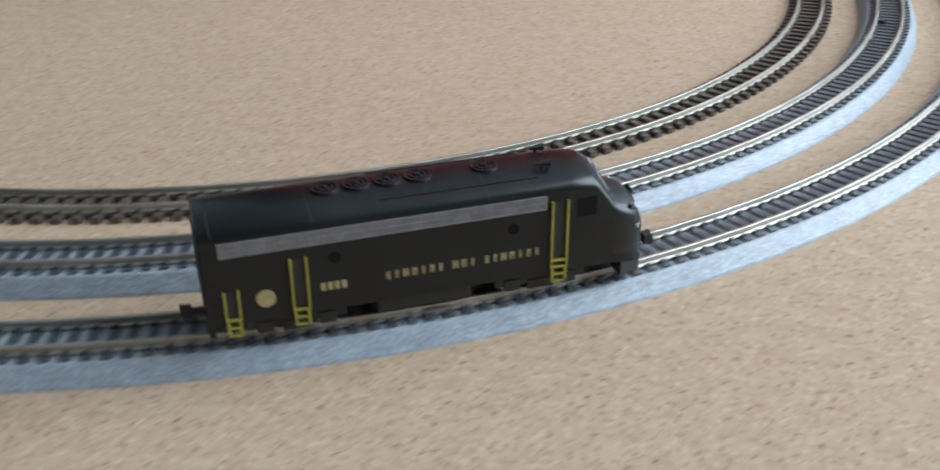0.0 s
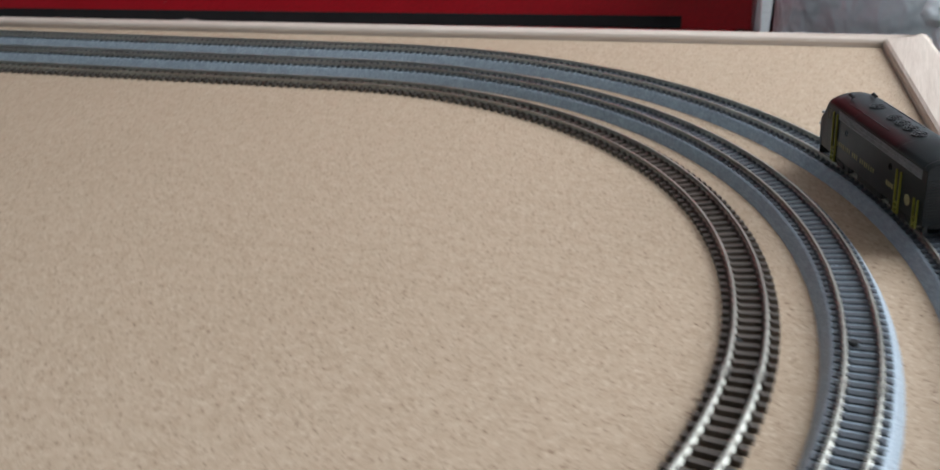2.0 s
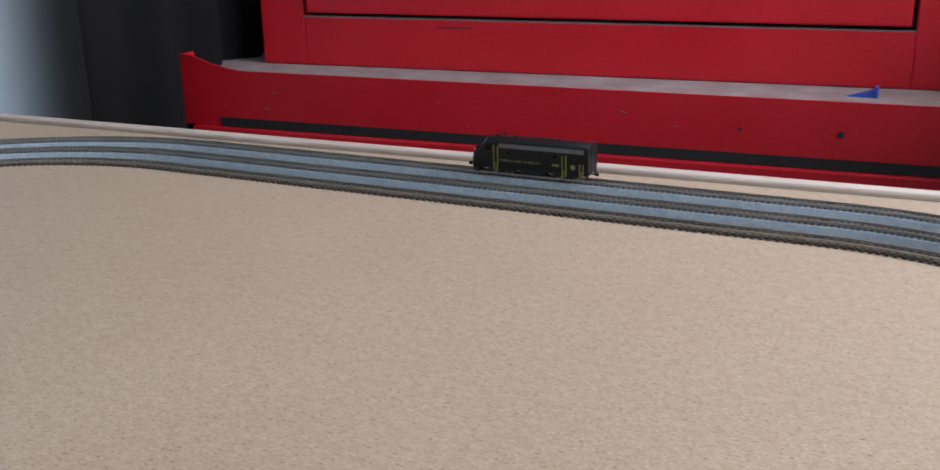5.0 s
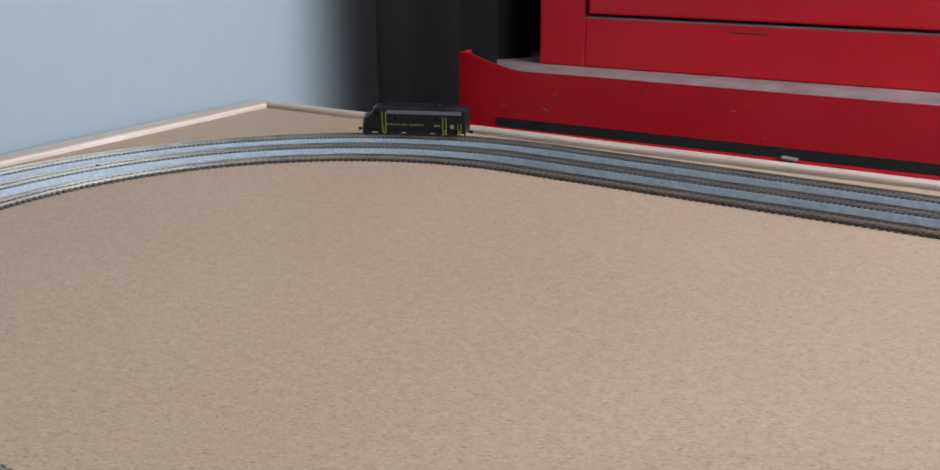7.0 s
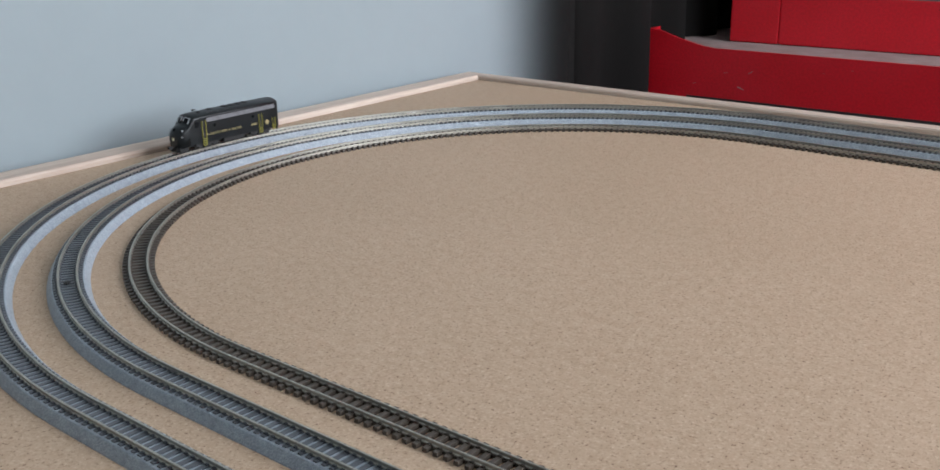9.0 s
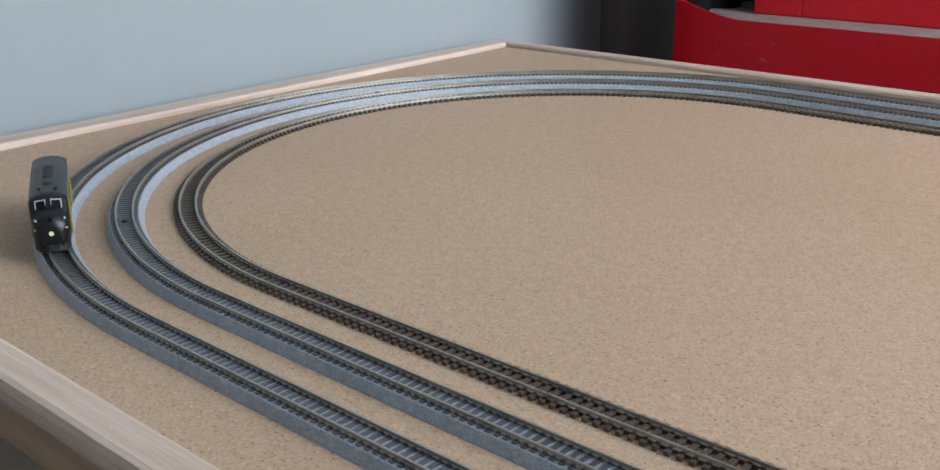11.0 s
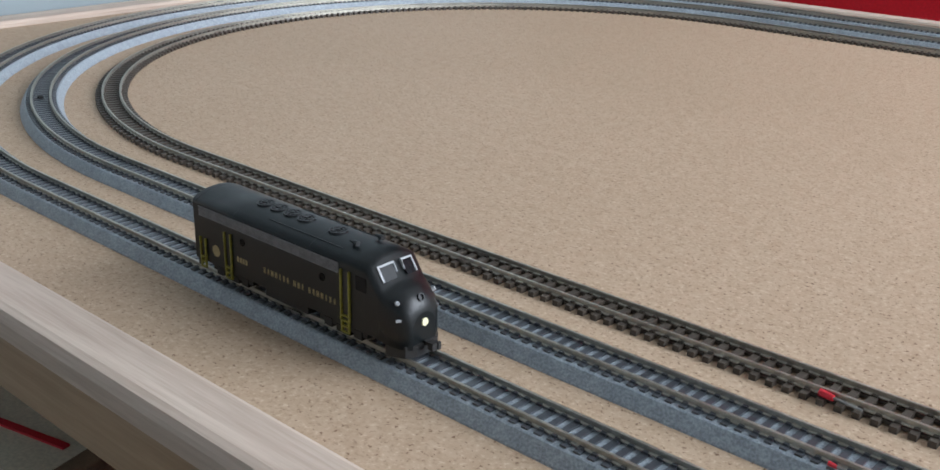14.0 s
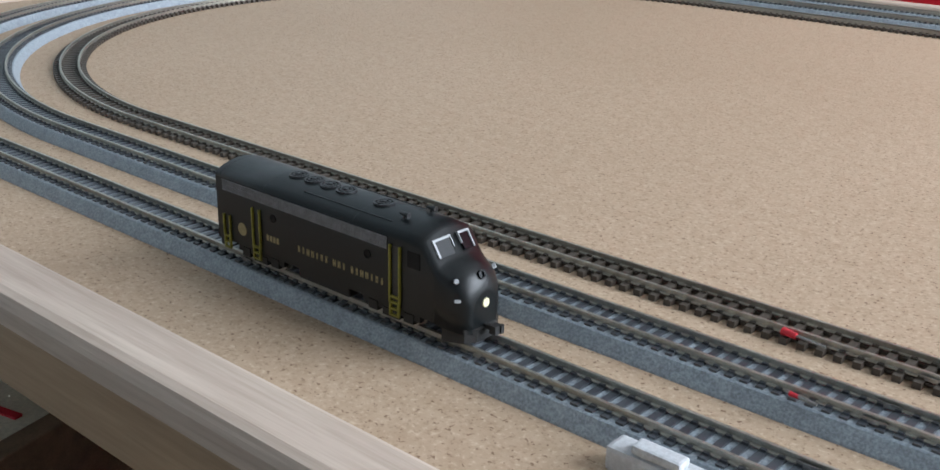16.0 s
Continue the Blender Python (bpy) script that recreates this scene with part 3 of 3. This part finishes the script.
        # portholes
        for xc in (18.0, -20.5):
            bm = bmesh.new()
            ring(bm, 1.25 * mm, 0.9 * mm, -0.1 * mm, 0.2 * mm, 16)
            cyl(bm, 0.92 * mm, 0.92 * mm, -0.1 * mm, 0.05 * mm, 16)
            ph = part("porthole", bm, M["pane"], eng)
            ph.matrix_basis = pose(xc * mm, side, 17.4 * mm, -90 * s, 0, 0)
        # cab side window with its trim
        bm = bmesh.new()
        slab(bm, 32.6, 37.0, 18.0, 22.4, 0.08)
        part("cab_window", bm, M["pane"], eng)
        # windscreen half: light trim and dark pane lying on the slope
        m = pose(39.7 * mm, s * 3.9 * mm, 23.6 * mm, 0, 56, 0) @ pose(0, 0, 0, -s * 14, 0, 0)
        bm = bmesh.new()
        a, b, t = 2.5 * mm, 2.75 * mm, 0.55 * mm
        tl, tr_in = (0.55 * mm, 0.25 * mm) if s < 0 else (0.25 * mm, 0.55 * mm)
        for q in ((-a, a * (0.95 if s < 0 else 0.3), -b, -b + tl), (-a, a * (0.3 if s < 0 else 0.95), b - tr_in, b), (-a, -a + t * 1.1, -b + tl, b - tr_in)):
            box(bm, *q, 0.1 * mm, 0.75 * mm)
        tr = part("windscreen_trim", bm, M["silver"], eng, "silver-grey windscreen trim")
        tr.matrix_basis = m
        pn = part("windscreen", boxes((-a + t, a, -b + t, b - t, 0.1 * mm, 0.5 * mm)), M["pane"], tr)
        # nose side lamp and grab iron
        bm = bmesh.new()
        cyl(bm, 0.75 * mm, 0.6 * mm, 0, 0.9 * mm, 14)
        nl = part("marker_lamp", bm, M["silver"], eng, "small pale marker lamp")
        nl.matrix_basis = pose(46.8 * mm, s * 7.0 * mm, 17.2 * mm, 0, 62, s * 42)
        bm = bmesh.new()
        slabw = ((43.2 * mm, 45.3 * mm, -0.25 * mm, 0.25 * mm, -0.3 * mm, 0.5 * mm),)
        gi = part("grab_iron", boxes(*[(a0 - 44.25 * mm, a1 - 44.25 * mm, *r) for a0, a1, *r in slabw]), M["silver"], eng)
        bm.free()
        gi.matrix_basis = pose(48.2 * mm, s * 7.5 * mm, 12.4 * mm, 0, 0, -s * 52)
        # truck side frames with journals and the fuel tank
        for xc in (-29, 25):
            bm = bmesh.new()
            y0, y1 = sorted((s * 6.4 * mm, s * 8.0 * mm))
            box(bm, (xc - 10.5) * mm, (xc + 10.5) * mm, y0, y1, 2.4 * mm, 5.6 * mm)
            for d in (-6.6, 6.6):
                box(bm, (xc + d - 1.7) * mm, (xc + d + 1.7) * mm, y0 - 0.3 * mm, y1 + 0.3 * mm, 1.3 * mm, 4.0 * mm)
            box(bm, (xc - 3) * mm, (xc + 3) * mm, y0 - 0.2 * mm, y1 + 0.2 * mm, 1.0 * mm, 3.2 * mm)
            part("truck_frame", bm, M["under"], eng)
    # wheelsets
    for x in (-35.6, -22.4, 18.4, 31.6):
        bm = bmesh.new()
        for s in (-1, 1):
            cyl(bm, 2.9 * mm, 2.9 * mm, -0.9 * mm, 0.9 * mm, 24, pose(0, s * 4.75 * mm, 0, 90, 0, 0))
            cyl(bm, 3.3 * mm, 3.3 * mm, -0.25 * mm, 0.25 * mm, 24, pose(0, s * 4.1 * mm, 0, 90, 0, 0))
        cyl(bm, 0.7 * mm, 0.7 * mm, -4.6 * mm, 4.6 * mm, 10, pose(0, 0, 0, 90, 0, 0))
        wl = part("wheelset", bm, M["wheel"], eng, "steel wheelset")
        wl.matrix_basis = pose(x * mm, 0, 2.95 * mm)
    part("fuel_tank", boxes((-12 * mm, 9 * mm, -8.2 * mm, 8.2 * mm, 1.4 * mm, 6.4 * mm), bevel=0.6 * mm), M["under"], eng)
    part("chassis", boxes((-45 * mm, 46 * mm, -5.6 * mm, 5.6 * mm, 3.2 * mm, 8.0 * mm)), M["under"], eng)
    # nose emblem, headlight, pilot
    bm = bmesh.new()
    cyl(bm, 1.25 * mm, 1.15 * mm, 0, 0.5 * mm, 22)
    ne = part("nose_emblem", bm, M["cream"], eng, "pale cream disc on the nose door")
    ne.matrix_basis = pose(50.5 * mm, 0, 10.6 * mm, 0, 84, 0)
    bm = bmesh.new()
    ring(bm, 1.2 * mm, 0.85 * mm, -0.6 * mm, 0.6 * mm, 18)
    cyl(bm, 0.86 * mm, 0.86 * mm, -0.6 * mm, 0.1 * mm, 18)
    hl = part("headlight", bm, M["pane"], eng, "unlit round headlight")
    hl.matrix_basis = pose(48.9 * mm, 0, 17.6 * mm, 0, 62, 0)
    bm = bmesh.new()
    v = []
    for x, w, z in ((44, 9.0, 4.8), (49.6, 6.6, 4.6), (51.2, 3.4, 4.2)):
        v.append([bm.verts.new((x * mm, y * w * mm, zz * mm)) for y, zz in ((-1, z), (1, z), (1, 0.7), (-1, 0.7))])
    for a, b in zip(v, v[1:]):
        for i in range(4):
            bm.faces.new((a[i], a[(i + 1) % 4], b[(i + 1) % 4], b[i]))
    bm.faces.new(v[0])
    bm.faces.new(v[-1][::-1])
    bmesh.ops.recalc_face_normals(bm, faces=bm.faces[:])
    part("pilot", bm, M["under"], eng)
    # end door and louvres on the tail
    bm = bmesh.new()
    box(bm, -47.2 * mm, -46.95 * mm, -3.2 * mm, 3.2 * mm, 6.4 * mm, 23.5 * mm)
    part("end_door", bm, M["black"], eng)
    for z in range(12):
        for s in (-1, 1):
            y0, y1 = sorted((s * 5.2 * mm, s * 8.6 * mm))
            part("louvre", boxes((-47.25 * mm, -46.95 * mm, y0, y1, (8.2 + z * 1.15) * mm, (8.7 + z * 1.15) * mm)), M["black"], eng)
    for q in (-1, 1):
        y0 = q * 8.2 * mm
        part("end_step", boxes((-47.0 * mm, -45.6 * mm, y0 - 0.5 * mm, y0 + 0.5 * mm, 2.4 * mm, 5.6 * mm)), M["under"], eng)
    # couplers
    for x, d in ((-47, -1), (50.8, 1)):
        bm = bmesh.new()
        x0, x1 = sorted((0, d * 3.2 * mm))
        box(bm, x0, x1, -0.6 * mm, 0.6 * mm, 0.2 * mm, 1.3 * mm)
        x0, x1 = sorted((d * 2.6 * mm, d * 4.6 * mm))
        box(bm, x0, x1, -1.5 * mm, 1.1 * mm, -0.3 * mm, 2.0 * mm)
        x0, x1 = sorted((d * 4.2 * mm, d * 5.0 * mm))
        box(bm, x0, x1, 0.4 * mm, 1.5 * mm, -0.3 * mm, 2.0 * mm)
        cp = part("coupler", bm, M["under"], eng, "black knuckle coupler")
        cp.matrix_basis = pose(x * mm, 0, 3.6 * mm)
    return eng


engine = locomotive()

# ---- the tool chest behind the table ----
ZL = -0.0085             # front lip of the lower cabinet


def lower_cabinet():
    cab = tagged(new("tool_cabinet"), "red enamelled steel tool cabinet with a dusty top tray", "tool cabinet")
    cab.matrix_basis = pose(-0.4053, 0.7528, 0, 0, 0.5, 5.2)
    W, D, side = 1.101, 0.46, 0.0115
    part("body", boxes((0.0, W, 0.03, D, FLOOR_Z + 0.1, -0.0980)), M["red"], cab)
    # front fascia with sloping cheeks rising to the corners
    bm = bmesh.new()
    out = [(0.0, -0.0862), (W, -0.0862), (W, side), (W - 0.018, side - 0.003), (W - 0.070, ZL + 0.003), (W - 0.085, ZL), (0.095, ZL), (0.078, ZL + 0.002), (0.045, side - 0.0105), (0.015, side - 0.001), (0.0, side)]
    f = [bm.verts.new((x, 0.0, z)) for x, z in out]
    b = [bm.verts.new((x, 0.004, z)) for x, z in out]
    bm.faces.new(f)
    bm.faces.new(b[::-1])
    for i in range(len(out)):
        bm.faces.new((f[i], b[i], b[(i + 1) % len(out)], f[(i + 1) % len(out)]))
    bmesh.ops.recalc_face_normals(bm, faces=bm.faces[:])
    part("front_panel", bm, M["red"], cab)
    for x0 in (0.0, W - 0.004):
        part("side_panel", boxes((x0, x0 + 0.004, 0.004, D, -0.0840, side)), M["red"], cab)
    part("back_panel", boxes((0.004, W - 0.004, D - 0.004, D, -0.0840, side)), M["red"], cab)
    part("tray", boxes((0.004, W - 0.004, 0.004, D - 0.004, ZL - 0.008, ZL - 0.003)), M["dust"], cab, "dusty tray surface")
    part("top_drawer", boxes((0.014, W - 0.014, -0.006, 0.028, -0.30, -0.0868), bevel=0.003), M["red"], cab)
    # solid dark bar on the panel, painting the shade of a finger gap
    part("gap_shade_bar", boxes((0.060, W - 0.070, -0.0015, 0.003, -0.0860, -0.0735)), M["dark"], cab, "dark bar in place of the shaded finger gap above the drawer")
    for x, r in ((0.766, 0.0022), (0.877, 0.0046)):
        bm = bmesh.new()
        cyl(bm, r, r * 0.8, -0.002, 0.0012, 16)
        o = part("rivet", bm, M["dark"], cab)
        o.matrix_basis = pose(x, 0.0, -0.0455, 90, 0, 0)
    # scuffs in the enamel
    rnd = random.Random(8)
    bm = bmesh.new()
    for _ in range(16):
        x, z, ln = rnd.uniform(0.05, W - 0.05), rnd.uniform(-0.07, -0.02), rnd.uniform(0.0012, 0.005)
        a = rnd.uniform(-0.6, 0.6)
        dx, dz = math.cos(a) * ln, math.sin(a) * ln
        v = [bm.verts.new((x + p * dx - q * dz * 0.14, -0.0003, z + p * dz + q * dx * 0.14)) for p, q in ((-1, -1), (1, -0.6), (1, 0.6), (-1, 1))]
        bm.faces.new(v)
    part("scuff", bm, M["dust"], cab)
    for x in (0.08, W - 0.08):
        for y in (0.07, D - 0.07):
            bm = bmesh.new()
            cyl(bm, 0.04, 0.04, -0.016, 0.016, 20, pose(x, y, FLOOR_Z + 0.04, 90, 0, 0))
            box(bm, x - 0.02, x + 0.02, y - 0.022, y + 0.022, FLOOR_Z + 0.04, FLOOR_Z + 0.1)
            part("caster", bm, M["dark"], cab)
    return cab


lower_cabinet()


def upper_chest():
    ch = tagged(new("tool_chest"), "red enamelled steel tool chest standing on the cabinet", "tool chest")
    ch.matrix_basis = pose(-0.3350, 0.8499, ZL - 0.005, 0, 0.5, 7.0)
    W, D, H = 0.935, 0.30, 0.80
    stile, rail = 0.068, 0.069
    part("carcass", boxes((0, W, 0.02, D, 0.002, H), bevel=0.003), M["red"], ch)
    part("stile", boxes((0, stile, 0, 0.02, 0.002, H), bevel=0.002), M["red"], ch)
    part("stile", boxes((W - stile, W, 0, 0.02, 0.002, H), bevel=0.002), M["red"], ch)
    part("bottom_rail", boxes((stile, W - stile, 0, 0.02, 0.002, rail), bevel=0.002), M["red"], ch)
    part("rail_ledge", boxes((stile, W - stile, 0.001, 0.018, rail, rail + 0.0012)), M["dust"], ch, "dusty ledge under the drawer")
    part("base_seam", boxes((0.001, W - 0.001, 0.002, D, 0.0, 0.002)), M["dark"], ch)
    z = rail + 0.006
    for h in (0.165, 0.165, 0.17, 0.17):
        d = part("drawer", boxes((stile + 0.006, W - stile - 0.006, -0.004, 0.019, z, z + h - 0.006), bevel=0.0025), M["red"], ch)
        part("drawer_pull", boxes((stile + 0.006, W - stile - 0.006, -0.012, -0.004, z + h - 0.018, z + h - 0.006), bevel=0.002), M["silver"], d)
        z += h
    # dark sheet behind the drawers paints the shadow in their gaps
    part("drawer_shadow_gap", boxes((stile, W - stile, 0.0185, 0.0198, rail + 0.0012, H - 0.02)), M["dark"], ch)
    part("slot", boxes((0.268, 0.316, -0.0006, 0.004, 0.0585, 0.0597)), M["dark"], ch)
    return ch


upper_chest()


def tray_things():
    wedge = tagged(new("plastic_wedge"), "small blue plastic wedge lying on the tray edge", "wedge")
    wedge.matrix_basis = pose(0.478, 0.892, ZL - 0.0155, 0, 0.5, 4)
    bm = bmesh.new()
    v = [bm.verts.new(p) for p in ((-0.022, -0.006, 0), (0.016, -0.007, 0), (0.016, 0.007, 0), (-0.022, 0.006, 0), (-0.022, -0.003, 0.003), (0.016, -0.006, 0.014), (0.016, 0.006, 0.014), (-0.022, 0.003, 0.003))]
    for q in ((0, 3, 2, 1), (4, 5, 6, 7), (0, 1, 5, 4), (1, 2, 6, 5), (2, 3, 7, 6), (3, 0, 4, 7)):
        bm.faces.new([v[i] for i in q])
    bmesh.ops.bevel(bm, geom=bm.edges[:], offset=0.0012, segments=2, affect="EDGES")
    part("wedge_body", bm, M["blue"], wedge)
    part("rim", boxes((0.015, 0.019, -0.008, 0.008, 0.0, 0.017), bevel=0.001), M["blue"], wedge)
    card = tagged(new("small_carton"), "small cyan and white printed carton on the tray", "carton")
    card.matrix_basis = pose(0.603, 0.966, ZL - 0.0165, 0, 0.5, 3)
    part("body", boxes((0, 0.068, 0, 0.05, 0, 0.034), bevel=0.001), M["white"], card)
    bm = bmesh.new()
    v = [bm.verts.new((x, -0.0006, z)) for x, z in ((0.001, 0.003), (0.036, 0.003), (0.05, 0.031), (0.001, 0.031))]
    bm.faces.new(v)
    part("printed_panel", bm, M["cyan"], card, "cyan printed panel")
    scrap = tagged(part("paper_scrap", boxes((-0.010, 0.010, -0.002, 0.006, 0, 0.0025), bevel=0.001), M["dust"]), "crumpled scrap of pale grey paper on the drawer edge", "paper")
    scrap.matrix_basis = pose(0.0543, 0.786, -0.0905, 10, 4, 6)


tray_things()

# ---- bubble wrap and a dark bag beyond the table's end ----


def wrap_place(u, v):
    """The heap of wrap: hugging the table's end, spreading and rising behind its corner."""
    y = -0.35 + 1.75 * v
    k = min(1.0, max(0.0, (y - 0.45) / 0.2))
    x = 0.922 - 0.158 * min(y, 0.5) - 0.120 * k * k * (3 - 2 * k) + 0.80 * u
    edge = min(1.0, 60 * u, 9 * (1 - u), 9 * min(v, 1 - v)) ** 0.5
    rise = 0.85 * max(0.0, v - 0.44) + 0.12 * min(1.0, 2 * u) * v
    px, py = 0.95 * u, 1.75 * v
    lump = 0.05 * noise.noise((3.4 * px, 3 * py, 0.3)) + 0.03 * noise.noise((10 * px, 9 * py, 2.0))
    crumple = 0.030 * (0.5 - abs(noise.noise((17 * px, 15 * py, 5.0)))) + 0.016 * (0.5 - abs(noise.noise((38 * px, 34 * py, 8.0))))
    return Vector((x, y, FLOOR_Z + edge * (0.690 + rise + lump + crumple)))


def bubble_wrap():
    bw = tagged(new("bubble_wrap"), "crumpled heap of clear silvery bubble wrap on the floor", "bubble wrap")
    rnd = random.Random(21)
    bm = bmesh.new()
    nu, nv = 140, 240
    grid = [[bm.verts.new(wrap_place(i / nu, j / nv)) for j in range(nv + 1)] for i in range(nu + 1)]
    for i in range(nu):
        for j in range(nv):
            bm.faces.new((grid[i][j], grid[i + 1][j], grid[i + 1][j + 1], grid[i][j + 1]))
    part("film", bm, M["film"], bw, smooth=True)
    # bubbles: flat domes lying in rows on the sheet
    verts, faces = [], []
    for i in range(1, 40):
        for j in range(1, 70):
            u, v = (i + (0.5 if j % 2 else 0.0)) / 41, j / 71
            a = wrap_place(u, v)
            nrm = (wrap_place(u + 0.01, v) - a).cross(wrap_place(u, v + 0.01) - a).normalized()
            side = nrm.orthogonal().normalized()
            up = nrm.cross(side)
            r, h = 0.0125 * rnd.uniform(0.85, 1.1), rnd.uniform(0.001, 0.0028)
            base = len(verts)
            for rr, hh in ((1.0, -0.004), (0.80, h * 0.6), (0.45, h)):
                for k in range(8):
                    verts.append(a + (side * math.cos(k * math.pi / 4) + up * math.sin(k * math.pi / 4)) * r * rr + nrm * hh)
            for lv in (0, 8):
                for k in range(8):
                    n = (k + 1) % 8
                    faces.append((base + lv + k, base + lv + n, base + lv + 8 + n, base + lv + 8 + k))
            faces.append(tuple(base + 16 + k for k in range(8)))
    me = bpy.data.meshes.new("bubble_layer")
    me.from_pydata([tuple(p) for p in verts], [], faces)
    me.materials.append(M["film"])
    for p in me.polygons:
        p.use_smooth = True
    ob = tagged(new("bubble_layer", me), kind="stuff")
    ob.parent = bw


bubble_wrap()


def black_bag():
    bag = tagged(new("storage_bag"), "black plastic storage bag standing beside the tool cabinet", "bag")
    bag.matrix_basis = pose(0.790, 1.06, FLOOR_Z + 0.46)
    bm = bmesh.new()
    bmesh.ops.create_icosphere(bm, subdivisions=4, radius=1.0)
    for v in bm.verts:
        q = 1 + 0.12 * noise.noise(v.co * 2.1) + 0.05 * noise.noise(v.co * 7)
        v.co = Vector((v.co.x * 0.105 * q, v.co.y * 0.10 * q, v.co.z * 0.50 * q))
        v.co.z = max(v.co.z, -0.46)
    part("sack", bm, M["bag"], bag, smooth=True)
    bm = bmesh.new()
    cyl(bm, 0.022, 0.05, 0.47, 0.56, 14)
    part("gathered_neck", bm, M["bag"], bag)


black_bag()

# ---- clutter on a low shelf in front of the table ----


def clutter():
    sh = tagged(new("low_shelf"), "low brown shelf under the table", "shelf")
    part("shelf_board", boxes((-0.40, 0.45, -0.62, -0.10, -0.20, -0.182), bevel=0.001), M["brown_card"], sh)
    for x in (-0.385, 0.42):
        part("side_board", boxes((x, x + 0.018, -0.61, -0.11, FLOOR_Z, -0.20)), M["brown_card"], sh)
    c = tagged(new("card_box"), "cream card box with a brown edge on the shelf", "box")
    c.matrix_basis = pose(-0.05, -0.385, -0.182, 0, 0, 14)
    part("body", boxes((-0.14, 0.085, -0.10, 0.10, 0, 0.07), bevel=0.0015), M["carton"], c)
    part("edge_strip", boxes((0.086, 0.098, -0.102, 0.102, 0.0, 0.0725), bevel=0.001), M["brown_card"], c)
    part("red_stripe", boxes((-0.05, 0.075, 0.022, 0.026, 0.0695, 0.0712)), M["red_plastic"], c, "printed red stripe")
    for x, y, r in ((0.095, -0.33, 20), (0.135, -0.36, -15), (0.18, -0.34, 50)):
        th = tagged(new("tool_part"), "black moulded plastic part on the shelf", "plastic part", "black plastic parts")
        th.matrix_basis = pose(x, y, -0.182, 0, 0, r)
        part("base", boxes((-0.022, 0.022, -0.012, 0.012, 0, 0.038), bevel=0.003), M["under"], th)
        bm = bmesh.new()
        cyl(bm, 0.006, 0.005, 0.037, 0.054, 14)
        part("stud", bm, M["under"], th)


clutter()

# ---- what moves ----
LAP = 2 * SPAN + math.tau * RADII[2]
RUN = [(0.0, 0.790), (0.5, 0.894), (1.0, 0.999), (1.5, 1.101), (2.0, 1.203), (2.5, 1.263), (3.0, 1.365), (3.5, 1.466), (4.0, 1.576), (4.5, 1.686), (5.0, 1.796), (5.5, 1.907), (6.0, 2.017), (6.5, 2.129), (7.0, 2.240), (7.5, 2.345), (8.0, 2.445), (8.5, 2.545), (9.0, 2.640), (9.5, 2.731), (10.0, 2.820), (10.5, 2.908), (11.0, 2.993), (11.5, 3.066), (12.0, 3.123), (12.5, 3.176), (13.0, 3.229), (13.5, 3.283), (14.0, 3.332), (14.5, 3.351), (15.0, 3.365), (15.5, 3.371), (16.0, 3.371)]


def on_line(s):
    """The place and heading on the outer oval, s metres from the near end of the left curve."""
    R = RADII[2]
    s %= LAP
    if s < SPAN:
        return s, -R, 0.0
    s -= SPAN
    if s < math.pi * R:
        a = s / R
        return SPAN + R * math.sin(a), -R * math.cos(a), math.degrees(a)
    s -= math.pi * R
    if s < SPAN:
        return SPAN - s, R, 180.0
    a = (s - SPAN) / R
    return -R * math.sin(a), R * math.cos(a), 180.0 + math.degrees(a)


def motions():
    rows = []
    for (ta, sa), (tb, sb) in zip(RUN, RUN[1:]):
        rows += [(ta, sa), ((ta + tb) / 2, None)]
    rows.append(RUN[-1])
    ts, ss = np.array([r[0] for r in RUN]), np.array([r[1] for r in RUN])
    slope = np.gradient(ss, ts)
    keys = []
    for t, s in rows:
        if s is None:
            i = int(np.searchsorted(ts, t)) - 1
            h = ts[i + 1] - ts[i]
            s = (ss[i] + ss[i + 1]) / 2 + h * (slope[i] - slope[i + 1]) / 8
        # the two trucks ride the line; the body lies on the chord between them
        xa, ya, _ = on_line(s - 0.027)
        xb, yb, _ = on_line(s + 0.027)
        keys.append((t, pose((xa + xb) / 2, (ya + yb) / 2, RAIL_TOP, 0, 0, math.degrees(math.atan2(yb - ya, xb - xa)))))
    walk(engine, keys)


motions()
